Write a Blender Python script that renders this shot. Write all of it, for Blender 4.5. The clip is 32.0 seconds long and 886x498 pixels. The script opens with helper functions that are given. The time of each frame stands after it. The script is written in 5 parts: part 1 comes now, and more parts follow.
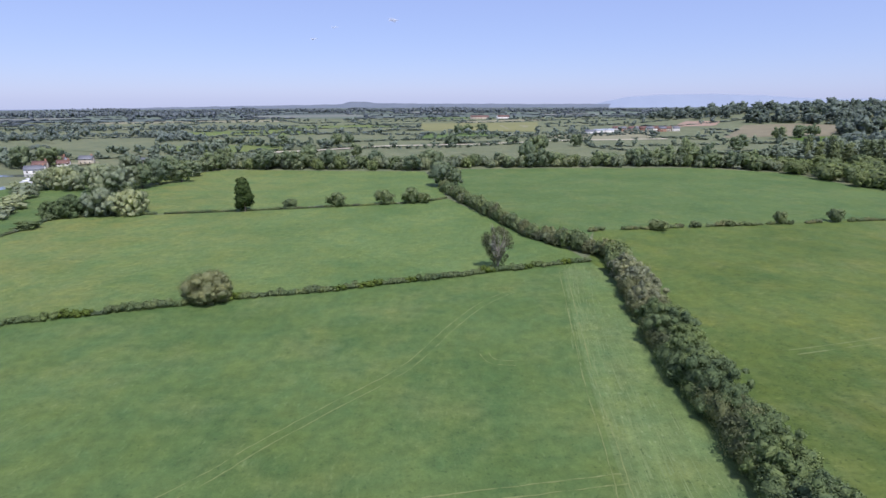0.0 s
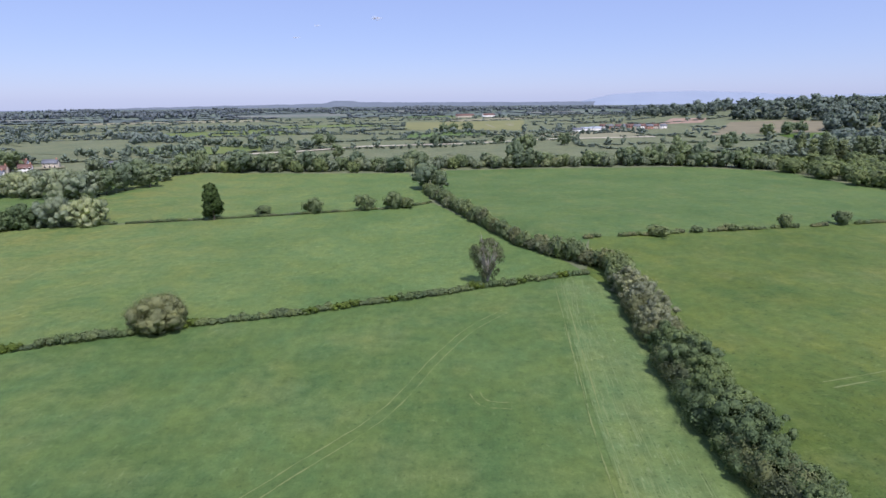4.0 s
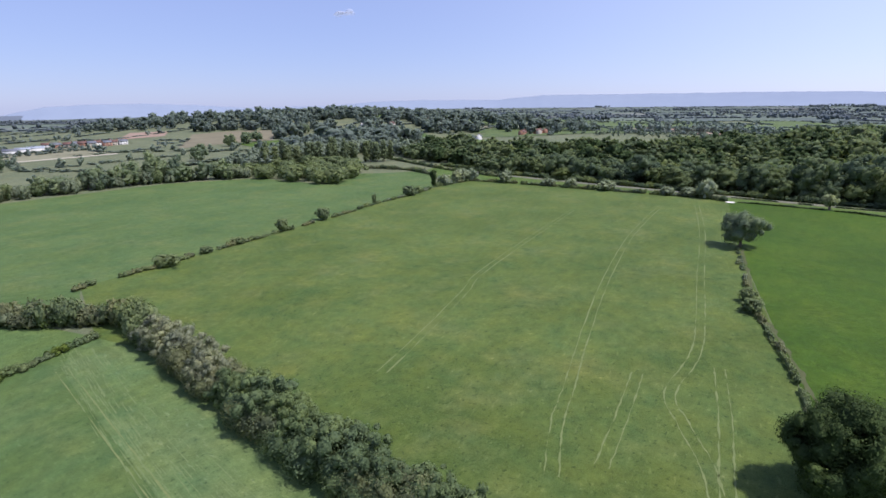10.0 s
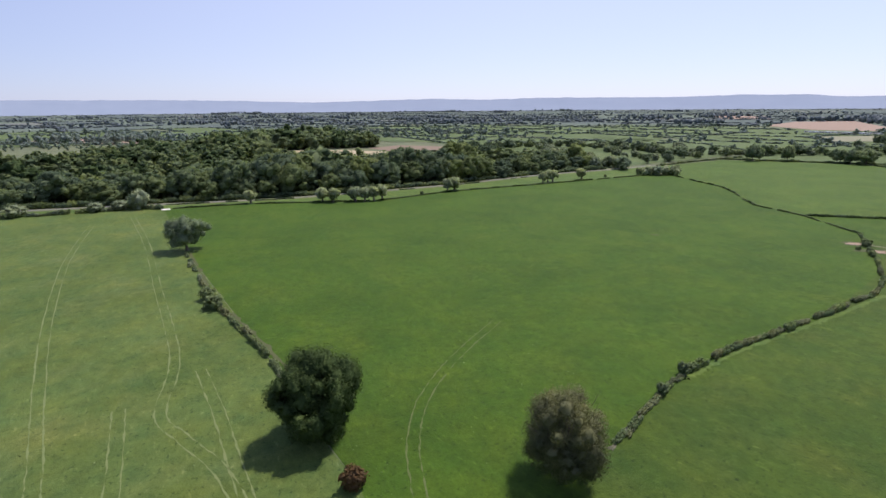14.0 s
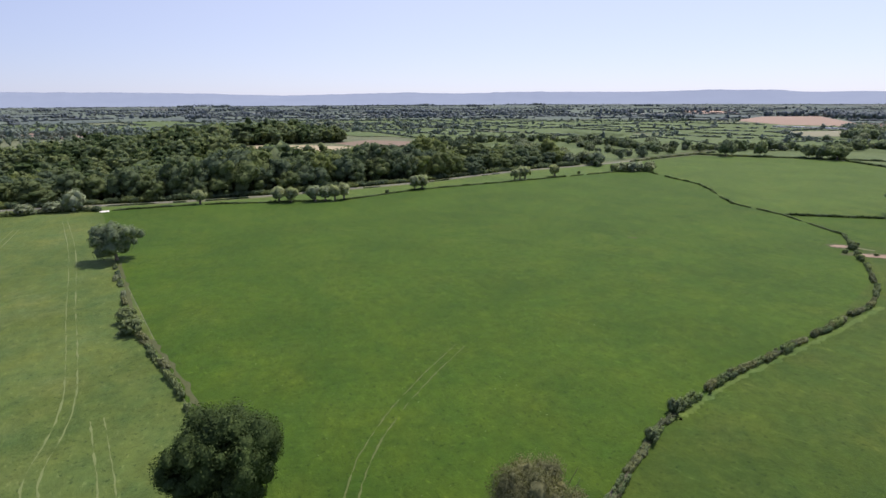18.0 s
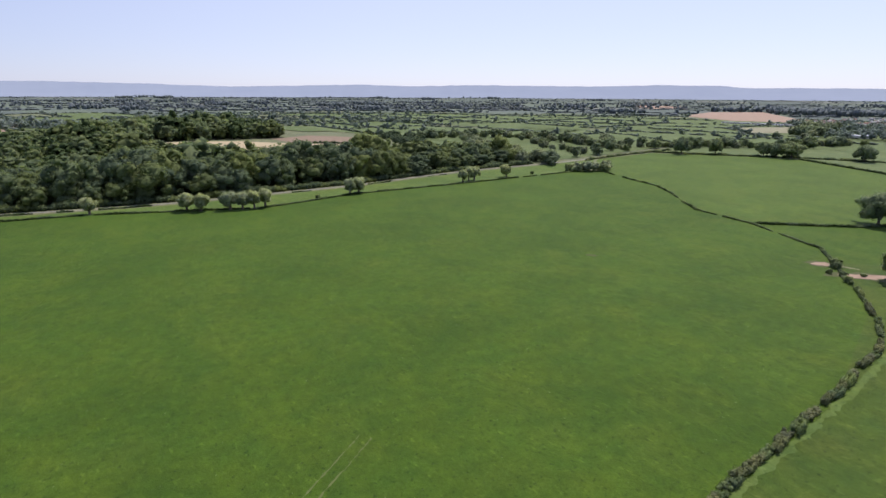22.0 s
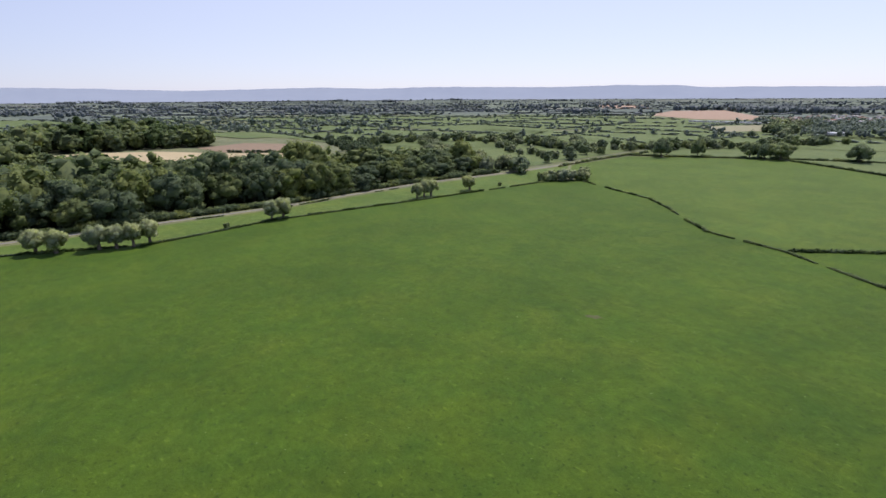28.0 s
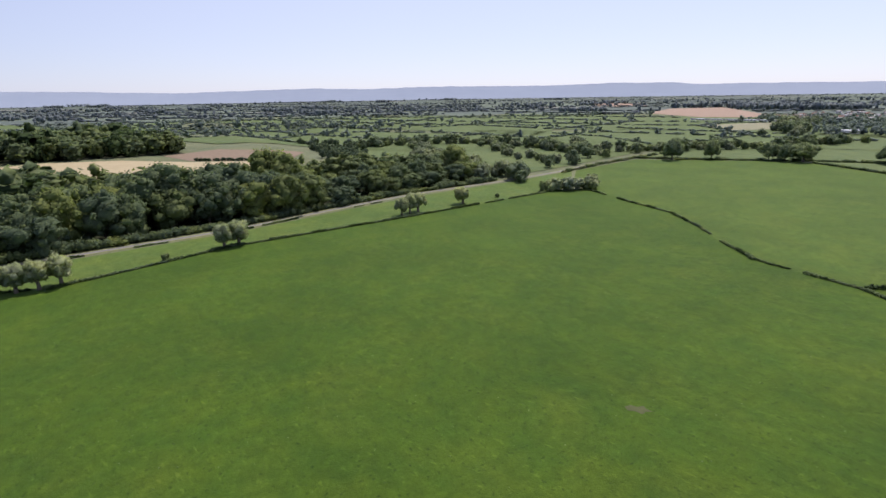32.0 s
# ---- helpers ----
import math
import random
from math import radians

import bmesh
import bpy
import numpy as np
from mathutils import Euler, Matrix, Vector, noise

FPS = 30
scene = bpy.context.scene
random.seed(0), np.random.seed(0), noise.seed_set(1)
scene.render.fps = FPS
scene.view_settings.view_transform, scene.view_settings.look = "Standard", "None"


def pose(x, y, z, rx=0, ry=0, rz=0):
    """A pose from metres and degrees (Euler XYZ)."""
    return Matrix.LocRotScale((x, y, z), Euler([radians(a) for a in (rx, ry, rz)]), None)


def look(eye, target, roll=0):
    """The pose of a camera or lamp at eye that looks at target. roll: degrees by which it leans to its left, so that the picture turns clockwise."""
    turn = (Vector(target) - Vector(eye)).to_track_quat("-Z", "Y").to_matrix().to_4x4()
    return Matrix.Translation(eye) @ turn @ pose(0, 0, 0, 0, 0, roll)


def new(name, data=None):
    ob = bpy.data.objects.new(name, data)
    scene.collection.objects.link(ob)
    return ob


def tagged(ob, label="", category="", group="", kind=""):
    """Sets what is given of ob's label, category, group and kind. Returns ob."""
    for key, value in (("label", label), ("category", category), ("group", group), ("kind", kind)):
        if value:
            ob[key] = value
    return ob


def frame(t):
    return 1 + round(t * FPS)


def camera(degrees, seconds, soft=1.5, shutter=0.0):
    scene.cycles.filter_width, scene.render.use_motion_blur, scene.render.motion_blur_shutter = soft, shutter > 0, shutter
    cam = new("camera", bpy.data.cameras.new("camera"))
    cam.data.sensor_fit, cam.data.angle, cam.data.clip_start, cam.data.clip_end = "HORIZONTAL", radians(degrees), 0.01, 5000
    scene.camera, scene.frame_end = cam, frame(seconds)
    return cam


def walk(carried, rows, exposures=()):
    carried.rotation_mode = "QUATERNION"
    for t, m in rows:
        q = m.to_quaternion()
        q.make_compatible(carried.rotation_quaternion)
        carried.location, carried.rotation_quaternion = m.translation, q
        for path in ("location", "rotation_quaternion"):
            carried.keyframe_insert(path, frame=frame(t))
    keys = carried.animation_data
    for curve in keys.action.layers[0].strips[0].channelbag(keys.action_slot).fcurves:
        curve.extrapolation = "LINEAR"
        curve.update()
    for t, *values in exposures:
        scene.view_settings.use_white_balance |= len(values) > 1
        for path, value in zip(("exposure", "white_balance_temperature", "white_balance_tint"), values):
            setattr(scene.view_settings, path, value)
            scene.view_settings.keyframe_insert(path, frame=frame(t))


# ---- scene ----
cam = camera(78.87, 32.0, soft=1.5)
PATH = [
    (0, (17.10, 32.21, 50.44), (17.10, 128.52, 23.52), -0.15),
    (1, (17.35, 34.17, 50.23), (18.73, 130.43, 23.20), -0.31),
    (2, (17.72, 38.28, 50.13), (20.17, 134.53, 23.10), -0.40),
    (3, (17.95, 42.88, 50.30), (20.23, 139.10, 23.18), -0.48),
    (5.5, (18.03, 59.66, 50.24), (22.46, 155.79, 23.03), -0.62),
    (6, (19.00, 63.53, 50.29), (29.57, 159.21, 23.22), -0.66),
    (6.5, (19.77, 66.10, 50.21), (43.41, 159.47, 23.32), -0.55),
    (7, (19.59, 67.49, 50.63), (54.98, 157.10, 23.87), -0.51),
    (7.5, (19.30, 68.59, 50.47), (59.30, 156.30, 23.89), -0.41),
    (8, (19.19, 68.89, 50.47), (61.18, 155.69, 23.96), -0.33),
    (8.5, (19.11, 68.90, 50.24), (62.63, 155.00, 23.89), -0.31),
    (9, (19.45, 68.54, 50.23), (65.20, 153.47, 23.89), -0.26),
    (9.5, (20.09, 68.16, 50.03), (79.59, 144.19, 23.96), -0.22),
    (10, (19.16, 66.92, 50.38), (97.16, 123.89, 24.48), -0.59),
    (10.5, (19.45, 67.38, 50.46), (108.33, 105.23, 24.63), -0.67),
    (11, (19.19, 67.26, 50.38), (113.35, 88.96, 24.62), -0.78),
    (11.5, (18.99, 67.15, 50.38), (115.56, 71.43, 24.78), -0.80),
    (12, (19.04, 67.27, 50.36), (114.56, 52.33, 24.85), -0.83),
    (12.5, (19.13, 67.34, 50.46), (112.21, 41.13, 24.99), -0.69),
    (13, (18.86, 67.60, 50.69), (110.31, 36.18, 25.18), -0.59),
    (13.5, (18.99, 67.60, 50.54), (110.07, 35.08, 25.11), -0.50),
    (14.5, (19.58, 66.93, 50.62), (110.25, 33.41, 24.99), -0.50),
    (15.5, (23.10, 65.60, 50.39), (112.83, 29.90, 24.41), -0.36),
    (17.5, (31.74, 59.26, 50.23), (121.02, 22.81, 23.76), -0.26),
    (18, (34.25, 57.20, 50.26), (123.25, 20.14, 23.71), -0.27),
    (19, (40.22, 53.36, 50.13), (128.38, 14.39, 23.51), -0.33),
    (20, (47.25, 47.59, 50.20), (134.50, 6.82, 23.27), -0.24),
    (21, (54.34, 41.99, 50.16), (140.69, -0.29, 22.66), 0.03),
    (22, (61.19, 35.84, 50.58), (146.59, -8.2, 22.86), 0.3),
    (23, (69.02, 30.96, 49.79), (153.61, -14.69, 22.19), 0.00),
    (24.5, (80.60, 22.62, 49.38), (164.33, -24.55, 21.73), 0.01),
    (26, (92.64, 14.12, 48.94), (175.64, -34.43, 21.44), -0.20),
    (26.5, (96.74, 11.25, 48.80), (179.51, -37.64, 21.26), -0.26),
    (28.5, (113.29, -0.30, 48.36), (195.72, -49.88, 21.08), -0.46),
    (29, (117.39, -3.18, 48.29), (199.83, -52.80, 21.01), -0.67),
    (30, (125.47, -8.87, 48.23), (207.57, -58.75, 20.48), -0.43),
    (31, (133.21, -14.40, 48.28), (215.24, -64.43, 20.61), -0.40),
    (32, (140.44, -19.66, 48.48), (222.58, -69.66, 21.07), -0.96),
]
walk(cam, [(t, look(eye, target, roll)) for t, eye, target, roll in PATH], [(0, 0.0, 6100, 18), (9, 0.0, 6100, 18), (13, -0.1, 6450, 16), (20, -0.1, 6700, 16), (32, -0.1, 6850, 16)])

# ---- daylight ----
SUN_AZ, SUN_EL = radians(154), radians(61)
world = bpy.data.worlds.new("world")
scene.world = world
world.use_nodes = True
wn = world.node_tree.nodes
sky = wn.new("ShaderNodeTexSky")
sky.sky_type, sky.sun_disc = "NISHITA", False
sky.sun_elevation, sky.sun_rotation = SUN_EL, SUN_AZ
sky.altitude, sky.air_density, sky.dust_density, sky.ozone_density = 900, 1.0, 0.8, 4.5
clear = wn["Background"]
world.node_tree.links.new(sky.outputs[0], clear.inputs[0])
clear.inputs[1].default_value = 0.115
# thin summer haze over the whole sky, brighter and whiter on the sun's side
veil = wn.new("ShaderNodeBackground")
way = wn.new("ShaderNodeTexCoord")
dot = wn.new("ShaderNodeVectorMath")
dot.operation = "DOT_PRODUCT"
dot.inputs[1].default_value = (math.sin(SUN_AZ), math.cos(SUN_AZ), 0)
haze = wn.new("ShaderNodeValToRGB")
haze.color_ramp.interpolation = "EASE"
for stop, at, c in zip(haze.color_ramp.elements, (0.3, 0.92), ((0.50, 0.59, 1.0, 1), (1.0, 1.09, 1.44, 1))):
    stop.position, stop.color = at, c
side = wn.new("ShaderNodeMapRange")
side.inputs[1].default_value, side.inputs[2].default_value = -1.0, 1.0
for a, b in ((way.outputs["Generated"], dot.inputs[0]), (dot.outputs["Value"], side.inputs[0]), (side.outputs[0], haze.inputs[0]), (haze.outputs[0], veil.inputs[0])):
    world.node_tree.links.new(a, b)
split = wn.new("ShaderNodeSeparateXYZ")
height = wn.new("ShaderNodeMapRange")
height.interpolation_type = "SMOOTHSTEP"
height.inputs[1].default_value, height.inputs[2].default_value, height.inputs[3].default_value, height.inputs[4].default_value = 0.22, 0.8, 1.02, 0.68
for a, b in ((way.outputs["Generated"], split.inputs[0]), (split.outputs[2], height.inputs[0]), (height.outputs[0], veil.inputs[1])):
    world.node_tree.links.new(a, b)
both = wn.new("ShaderNodeMixShader")
both.inputs[0].default_value = 0.5
for a, b in ((clear.outputs[0], both.inputs[1]), (veil.outputs[0], both.inputs[2]), (both.outputs[0], wn["World Output"].inputs[0])):
    world.node_tree.links.new(a, b)
sun = new("sun", bpy.data.lights.new("sun", "SUN"))
sun.data.energy, sun.data.angle, sun.data.color = 4.6, radians(0.55), (1.0, 0.95, 0.87)
sun_way = Vector((math.sin(SUN_AZ) * math.cos(SUN_EL), math.cos(SUN_AZ) * math.cos(SUN_EL), math.sin(SUN_EL)))
sun.matrix_world = look(sun_way * 200, (0, 0, 0))


# ---- materials ----
def material(name, rough=0.8, spec=0.3):
    m = bpy.data.materials.new(name)
    m.use_nodes = True
    nt = m.node_tree
    bsdf = nt.nodes["Principled BSDF"]
    bsdf.inputs["Roughness"].default_value = rough
    bsdf.inputs["Specular IOR Level"].default_value = spec
    return m, nt, bsdf


def node(nt, kind, **values):
    n = nt.nodes.new(kind)
    for key, value in values.items():
        n.inputs[key.replace("_", " ")].default_value = value
    return n


def noise_of(nt, scale, detail=4.0, rough=0.6, stretch=None):
    geo = nt.nodes.new("ShaderNodeNewGeometry")
    src = geo.outputs["Position"]
    if stretch:
        mp = nt.nodes.new("ShaderNodeMapping")
        mp.vector_type = "TEXTURE"
        mp.inputs["Scale"].default_value = (stretch[0], 1, 1)
        mp.inputs["Rotation"].default_value = (0, 0, stretch[1])
        nt.links.new(src, mp.inputs["Vector"])
        src = mp.outputs[0]
    n = node(nt, "ShaderNodeTexNoise", Scale=scale, Detail=detail, Roughness=rough)
    nt.links.new(src, n.inputs["Vector"])
    return n.outputs["Fac"]


def ramp(nt, fac, stops):
    r = nt.nodes.new("ShaderNodeValToRGB")
    els = r.color_ramp.elements
    while len(els) < len(stops):
        els.new(0.5)
    for e, (at, c) in zip(els, stops):
        e.position, e.color = at, (*c, 1)
    nt.links.new(fac, r.inputs[0])
    return r.outputs[0]


def blend(nt, fac, a, b, how="MIX"):
    mix = nt.nodes.new("ShaderNodeMix")
    mix.data_type, mix.blend_type = "RGBA", how
    for socket, value in ((mix.inputs[0], fac), (mix.inputs[6], a), (mix.inputs[7], b)):
        if isinstance(value, (int, float)):
            socket.default_value = value
        elif isinstance(value, tuple):
            socket.default_value = (*value, 1)
        else:
            nt.links.new(value, socket)
    return mix.outputs[2]


def bump(nt, bsdf, fac, strength, distance):
    b = node(nt, "ShaderNodeBump", Strength=strength, Distance=distance)
    nt.links.new(fac, b.inputs["Height"])
    nt.links.new(b.outputs[0], bsdf.inputs["Normal"])


def grass(name, dark, light, dry, dry_amount=0.5, turn=0.3, streak=0.5, drifts=0.8, west=None, specks=0.75, dry_from=0.5):
    """Meadow: broad drifts, blue-green and olive patches, tussocks, specks and faint mowing streaks."""
    m, nt, bsdf = material(name, 0.85, 0.15)
    broad = ramp(nt, noise_of(nt, 0.03, 5, 0.6), [(0.34, dark), (0.66, light)])
    patch = ramp(nt, noise_of(nt, 0.05, 6, 0.7), [(dry_from, (0, 0, 0)), (dry_from + 0.22, (dry_amount,) * 3)])
    if west:
        # flowers thin out towards the east
        geo = nt.nodes.new("ShaderNodeNewGeometry")
        split = nt.nodes.new("ShaderNodeSeparateXYZ")
        nt.links.new(geo.outputs["Position"], split.inputs[0])
        reach = nt.nodes.new("ShaderNodeMapRange")
        reach.inputs[1].default_value, reach.inputs[2].default_value, reach.inputs[3].default_value, reach.inputs[4].default_value = west[0], west[1], 1.0, 0.1
        nt.links.new(split.outputs[0], reach.inputs[0])
        patch = blend(nt, 1.0, patch, reach.outputs[0], "MULTIPLY")
    base = blend(nt, patch, broad, dry)
    drift = ramp(nt, noise_of(nt, 0.13, 5, 0.65), [(0.30, (0.80, 0.90, 0.98)), (0.5, (1.0, 1.0, 1.0)), (0.70, (1.16, 1.10, 1.02))])
    base = blend(nt, drifts, base, drift, "MULTIPLY")
    hue = ramp(nt, noise_of(nt, 0.065, 3, 0.55), [(0.34, (0.84, 0.98, 1.1)), (0.5, (1.0, 1.0, 1.0)), (0.66, (1.17, 1.0, 0.78))])
    base = blend(nt, drifts * 0.3, base, hue, "MULTIPLY")
    tuft = ramp(nt, noise_of(nt, 0.4, 7, 0.7), [(0.28, (0.6,) * 3), (0.5, (1.0,) * 3), (0.7, (1.35,) * 3)])
    base = blend(nt, 0.6, base, tuft, "MULTIPLY")
    fine = ramp(nt, noise_of(nt, 2.2, 4, 0.8), [(0.3, (0.6,) * 3), (0.7, (1.35,) * 3)])
    base = blend(nt, 0.4, base, fine, "MULTIPLY")
    dark_specks = ramp(nt, noise_of(nt, 1.3, 2, 0.5), [(0.30, (0.40, 0.48, 0.5)), (0.39, (1.0, 1.0, 1.0))])
    base = blend(nt, specks, base, dark_specks, "MULTIPLY")
    pale_flecks = ramp(nt, noise_of(nt, 1.3, 2, 0.5, (2.5, turn)), [(0.62, (1.0, 1.0, 1.0)), (0.72, (1.6, 1.45, 1.8))])
    base = blend(nt, specks, base, pale_flecks, "MULTIPLY")
    rows = ramp(nt, noise_of(nt, 0.45, 3, 0.6, (18, turn)), [(0.35, (0.8,) * 3), (0.65, (1.2,) * 3)])
    base = blend(nt, streak, base, rows, "MULTIPLY")
    nt.links.new(base, bsdf.inputs["Base Color"])
    # seed heads and blade tips catch the light along the sward
    bsdf.inputs["Sheen Weight"].default_value, bsdf.inputs["Sheen Roughness"].default_value = 0.05, 0.45
    bsdf.inputs["Sheen Tint"].default_value = (0.62, 0.80, 0.36, 1)
    bump(nt, bsdf, noise_of(nt, 1.6, 8, 0.8), 0.7, 0.22)
    return m


def plain(name, a, b, scale, rough=0.85, bumpy=0.0, spec=0.25, metal=0.0):
    m, nt, bsdf = material(name, rough, spec)
    c = ramp(nt, noise_of(nt, scale, 6, 0.7), [(0.3, a), (0.7, b)])
    nt.links.new(c, bsdf.inputs["Base Color"])
    bsdf.inputs["Metallic"].default_value = metal
    if bumpy:
        bump(nt, bsdf, noise_of(nt, scale * 6, 6, 0.7), 0.6, bumpy)
    return m


def foliage(name, a, b, c, through_light=0.3, relief=0.9):
    """Leaves: each spray of leaves and each plant a little different, light coming through them."""
    m, nt, bsdf = material(name, 0.7, 0.1)
    a, c = (tuple(0.55 * p + 0.45 * q for p, q in zip(end, b)) for end in (a, c))
    geo = nt.nodes.new("ShaderNodeNewGeometry")
    info = nt.nodes.new("ShaderNodeObjectInfo")
    leaf = ramp(nt, geo.outputs["Random Per Island"], [(0.0, a), (0.55, b), (1.0, c)])
    plant_tint = ramp(nt, info.outputs["Random"], [(0.0, (0.80, 0.83, 0.88)), (0.35, (0.95, 0.96, 0.98)), (0.7, (1.06, 1.04, 0.96)), (1.0, (1.20, 1.16, 1.0))])
    col = blend(nt, 1.0, leaf, plant_tint, "MULTIPLY")
    broad = ramp(nt, noise_of(nt, 0.07, 3, 0.6), [(0.3, (0.72, 0.76, 0.80)), (0.7, (1.28, 1.22, 1.1))])
    col = blend(nt, 0.6, col, broad, "MULTIPLY")
    clump_tint = ramp(nt, noise_of(nt, 0.45, 2, 0.6), [(0.32, (0.78, 0.80, 0.84)), (0.5, (1.0, 1.0, 1.0)), (0.68, (1.24, 1.2, 1.06))])
    col = blend(nt, 0.8, col, clump_tint, "MULTIPLY")
    nt.links.new(col, bsdf.inputs["Base Color"])
    if relief:
        bump(nt, bsdf, noise_of(nt, 2.2, 5, 0.75), relief * 0.5, 0.25)
    tl = nt.nodes.new("ShaderNodeBsdfTranslucent")
    warm = blend(nt, 1.0, col, (1.05, 1.12, 0.75), "MULTIPLY")
    nt.links.new(warm, tl.inputs[0])
    mx = nt.nodes.new("ShaderNodeMixShader")
    mx.inputs[0].default_value = through_light
    nt.links.new(bsdf.outputs[0], mx.inputs[1])
    nt.links.new(tl.outputs[0], mx.inputs[2])
    nt.links.new(mx.outputs[0], nt.nodes["Material Output"].inputs[0])
    return m


CLOUD, cloud_nodes, cloud_bsdf = material("thin_cloud", 1.0, 0.0)
cloud_bsdf.inputs["Base Color"].default_value = (0.9, 0.88, 0.9, 1)
cloud_bsdf.inputs["Alpha"].default_value = 0.13
# blue in the next two raised slightly to stand for haze
GRASS_A = grass("meadow_grass", (0.068, 0.119, 0.035), (0.102, 0.156, 0.049), (0.150, 0.171, 0.062), 0.5, 1.48, 0.1, specks=0.45)
GRASS_B = grass("flowering_grass", (0.080, 0.137, 0.041), (0.122, 0.180, 0.057), (0.172, 0.184, 0.057), 0.65, 1.2, 0.12, west=(-140, -10), dry_from=0.36)
GRASS_C = grass("lush_grass", (0.039, 0.082, 0.0068), (0.056, 0.107, 0.009), (0.072, 0.109, 0.0125), 0.5, 0.24, 0.05, 0.9)
GRASS_D = grass("pasture_grass", (0.054, 0.100, 0.013), (0.075, 0.127, 0.017), (0.090, 0.128, 0.022), 0.5, 0.9, 0.1)
GRASS_F = grass("ditchside_grass", (0.041, 0.077, 0.010), (0.059, 0.101, 0.013), (0.078, 0.100, 0.018), 0.7, 0.4, 0.08, 0.9)
# olive and green of the plain, with haze greyed into both colours
GRASS_FAR = grass("hazed_pasture_grass", (0.116, 0.138, 0.078), (0.160, 0.174, 0.096), (0.190, 0.192, 0.112), 0.5, 0.1, 0.15, 0.6, specks=0.0)
GRASS_PLAIN = grass("plain_grass", (0.082, 0.124, 0.044), (0.116, 0.156, 0.058), (0.140, 0.165, 0.068), 0.5, 0.1, 0.15, 0.6, specks=0.0)
GRASS_M = grass("mown_grass", (0.088, 0.142, 0.046), (0.126, 0.182, 0.065), (0.152, 0.184, 0.073), 0.5, 1.45, 0.5, specks=0.6)
GRASS_E = grass("hay_grass", (0.070, 0.109, 0.024), (0.104, 0.146, 0.036), (0.138, 0.157, 0.053), 0.6, 0.2, 0.08, 1.0)
GRASS_V = grass("verge_grass", (0.070, 0.120, 0.024), (0.102, 0.158, 0.036), (0.12, 0.15, 0.045), 0.4, 0.2, 0.2)
TRACK = plain("flattened_grass", (0.126, 0.172, 0.058), (0.182, 0.216, 0.080), 0.8, 0.8, 0.03)
TRACK_C = plain("flattened_lush_grass", (0.070, 0.105, 0.022), (0.115, 0.145, 0.045), 0.8, 0.8, 0.03)
WORN = plain("worn_grass", (0.066, 0.082, 0.030), (0.096, 0.106, 0.046), 0.9, 0.9, 0.03)
SWATHE = plain("cut_grass", (0.118, 0.172, 0.060), (0.168, 0.222, 0.088), 0.8, 0.85, 0.03)
WHEAT = plain("ripening_wheat", (0.36, 0.30, 0.18), (0.44, 0.37, 0.24), 0.15, 0.8, 0.1)
EARTH = plain("bare_earth", (0.26, 0.18, 0.135), (0.37, 0.275, 0.21), 0.2, 0.9, 0.1)
DRY_HAY = plain("bleached_hay", (0.40, 0.37, 0.28), (0.50, 0.46, 0.36), 0.15, 0.85, 0.08)
STRAW = plain("cut_hay", (0.20, 0.198, 0.125), (0.26, 0.252, 0.16), 0.12, 0.85, 0.08)
ASPHALT = plain("road_surface", (0.15, 0.148, 0.145), (0.225, 0.22, 0.215), 0.6, 0.85, 0.01)
VERGE = plain("dry_verge_grass", (0.20, 0.22, 0.08), (0.33, 0.33, 0.17), 0.7, 0.9, 0.06)
MUD = plain("ditch_mud", (0.05, 0.055, 0.03), (0.16, 0.15, 0.10), 0.9, 0.7, 0.05)
BARK = plain("bark", (0.10, 0.085, 0.06), (0.20, 0.17, 0.13), 3.0, 0.9, 0.03)
LEAF_OAK = foliage("oak_leaves", (0.036, 0.062, 0.024), (0.062, 0.1, 0.038), (0.104, 0.15, 0.062), 0.32)
LEAF_WOOD = foliage("woodland_leaves", (0.078, 0.122, 0.086), (0.142, 0.196, 0.12), (0.25, 0.302, 0.164), 0.5, 0.7)
LEAF_ASH = foliage("ash_leaves", (0.118, 0.128, 0.076), (0.166, 0.178, 0.104), (0.226, 0.238, 0.142), 0.4, 0.2)
LEAF_HEDGE = foliage("hawthorn_leaves", (0.130, 0.176, 0.088), (0.186, 0.238, 0.120), (0.250, 0.306, 0.158), 0.38, 0.6)
LEAF_GREY = foliage("willow_leaves", (0.315, 0.362, 0.24), (0.405, 0.462, 0.312), (0.495, 0.556, 0.392), 0.5, 0.3)
# sallow grey-green, with some lightening for haze in the colour
LEAF_SALLOW = foliage("sallow_leaves", (0.172, 0.212, 0.142), (0.232, 0.276, 0.184), (0.302, 0.346, 0.232), 0.4, 0.4)
LEAF_THICKET = foliage("thicket_leaves", (0.16, 0.184, 0.112), (0.214, 0.242, 0.148), (0.28, 0.31, 0.196), 0.45, 0.2)
LEAF_DRY = foliage("sparse_leaves", (0.1, 0.12, 0.076), (0.14, 0.162, 0.102), (0.19, 0.212, 0.136), 0.38, 0.4)
DEADWOOD = plain("bare_grey_limbs", (0.30, 0.27, 0.23), (0.46, 0.43, 0.38), 3.0, 0.9, 0.02)
# litter colour taken down to stand for shade under the crowns
SHADED_LITTER = plain("shaded_litter", (0.020, 0.026, 0.014), (0.040, 0.048, 0.024), 0.5, 0.95, 0.1)
PLOUGH = plain("ploughed_soil", (0.190, 0.140, 0.098), (0.255, 0.192, 0.138), 0.2, 0.9, 0.1)
LEAF_BRIGHT = foliage("young_leaves", (0.085, 0.130, 0.030), (0.130, 0.185, 0.044), (0.175, 0.225, 0.065), 0.3)
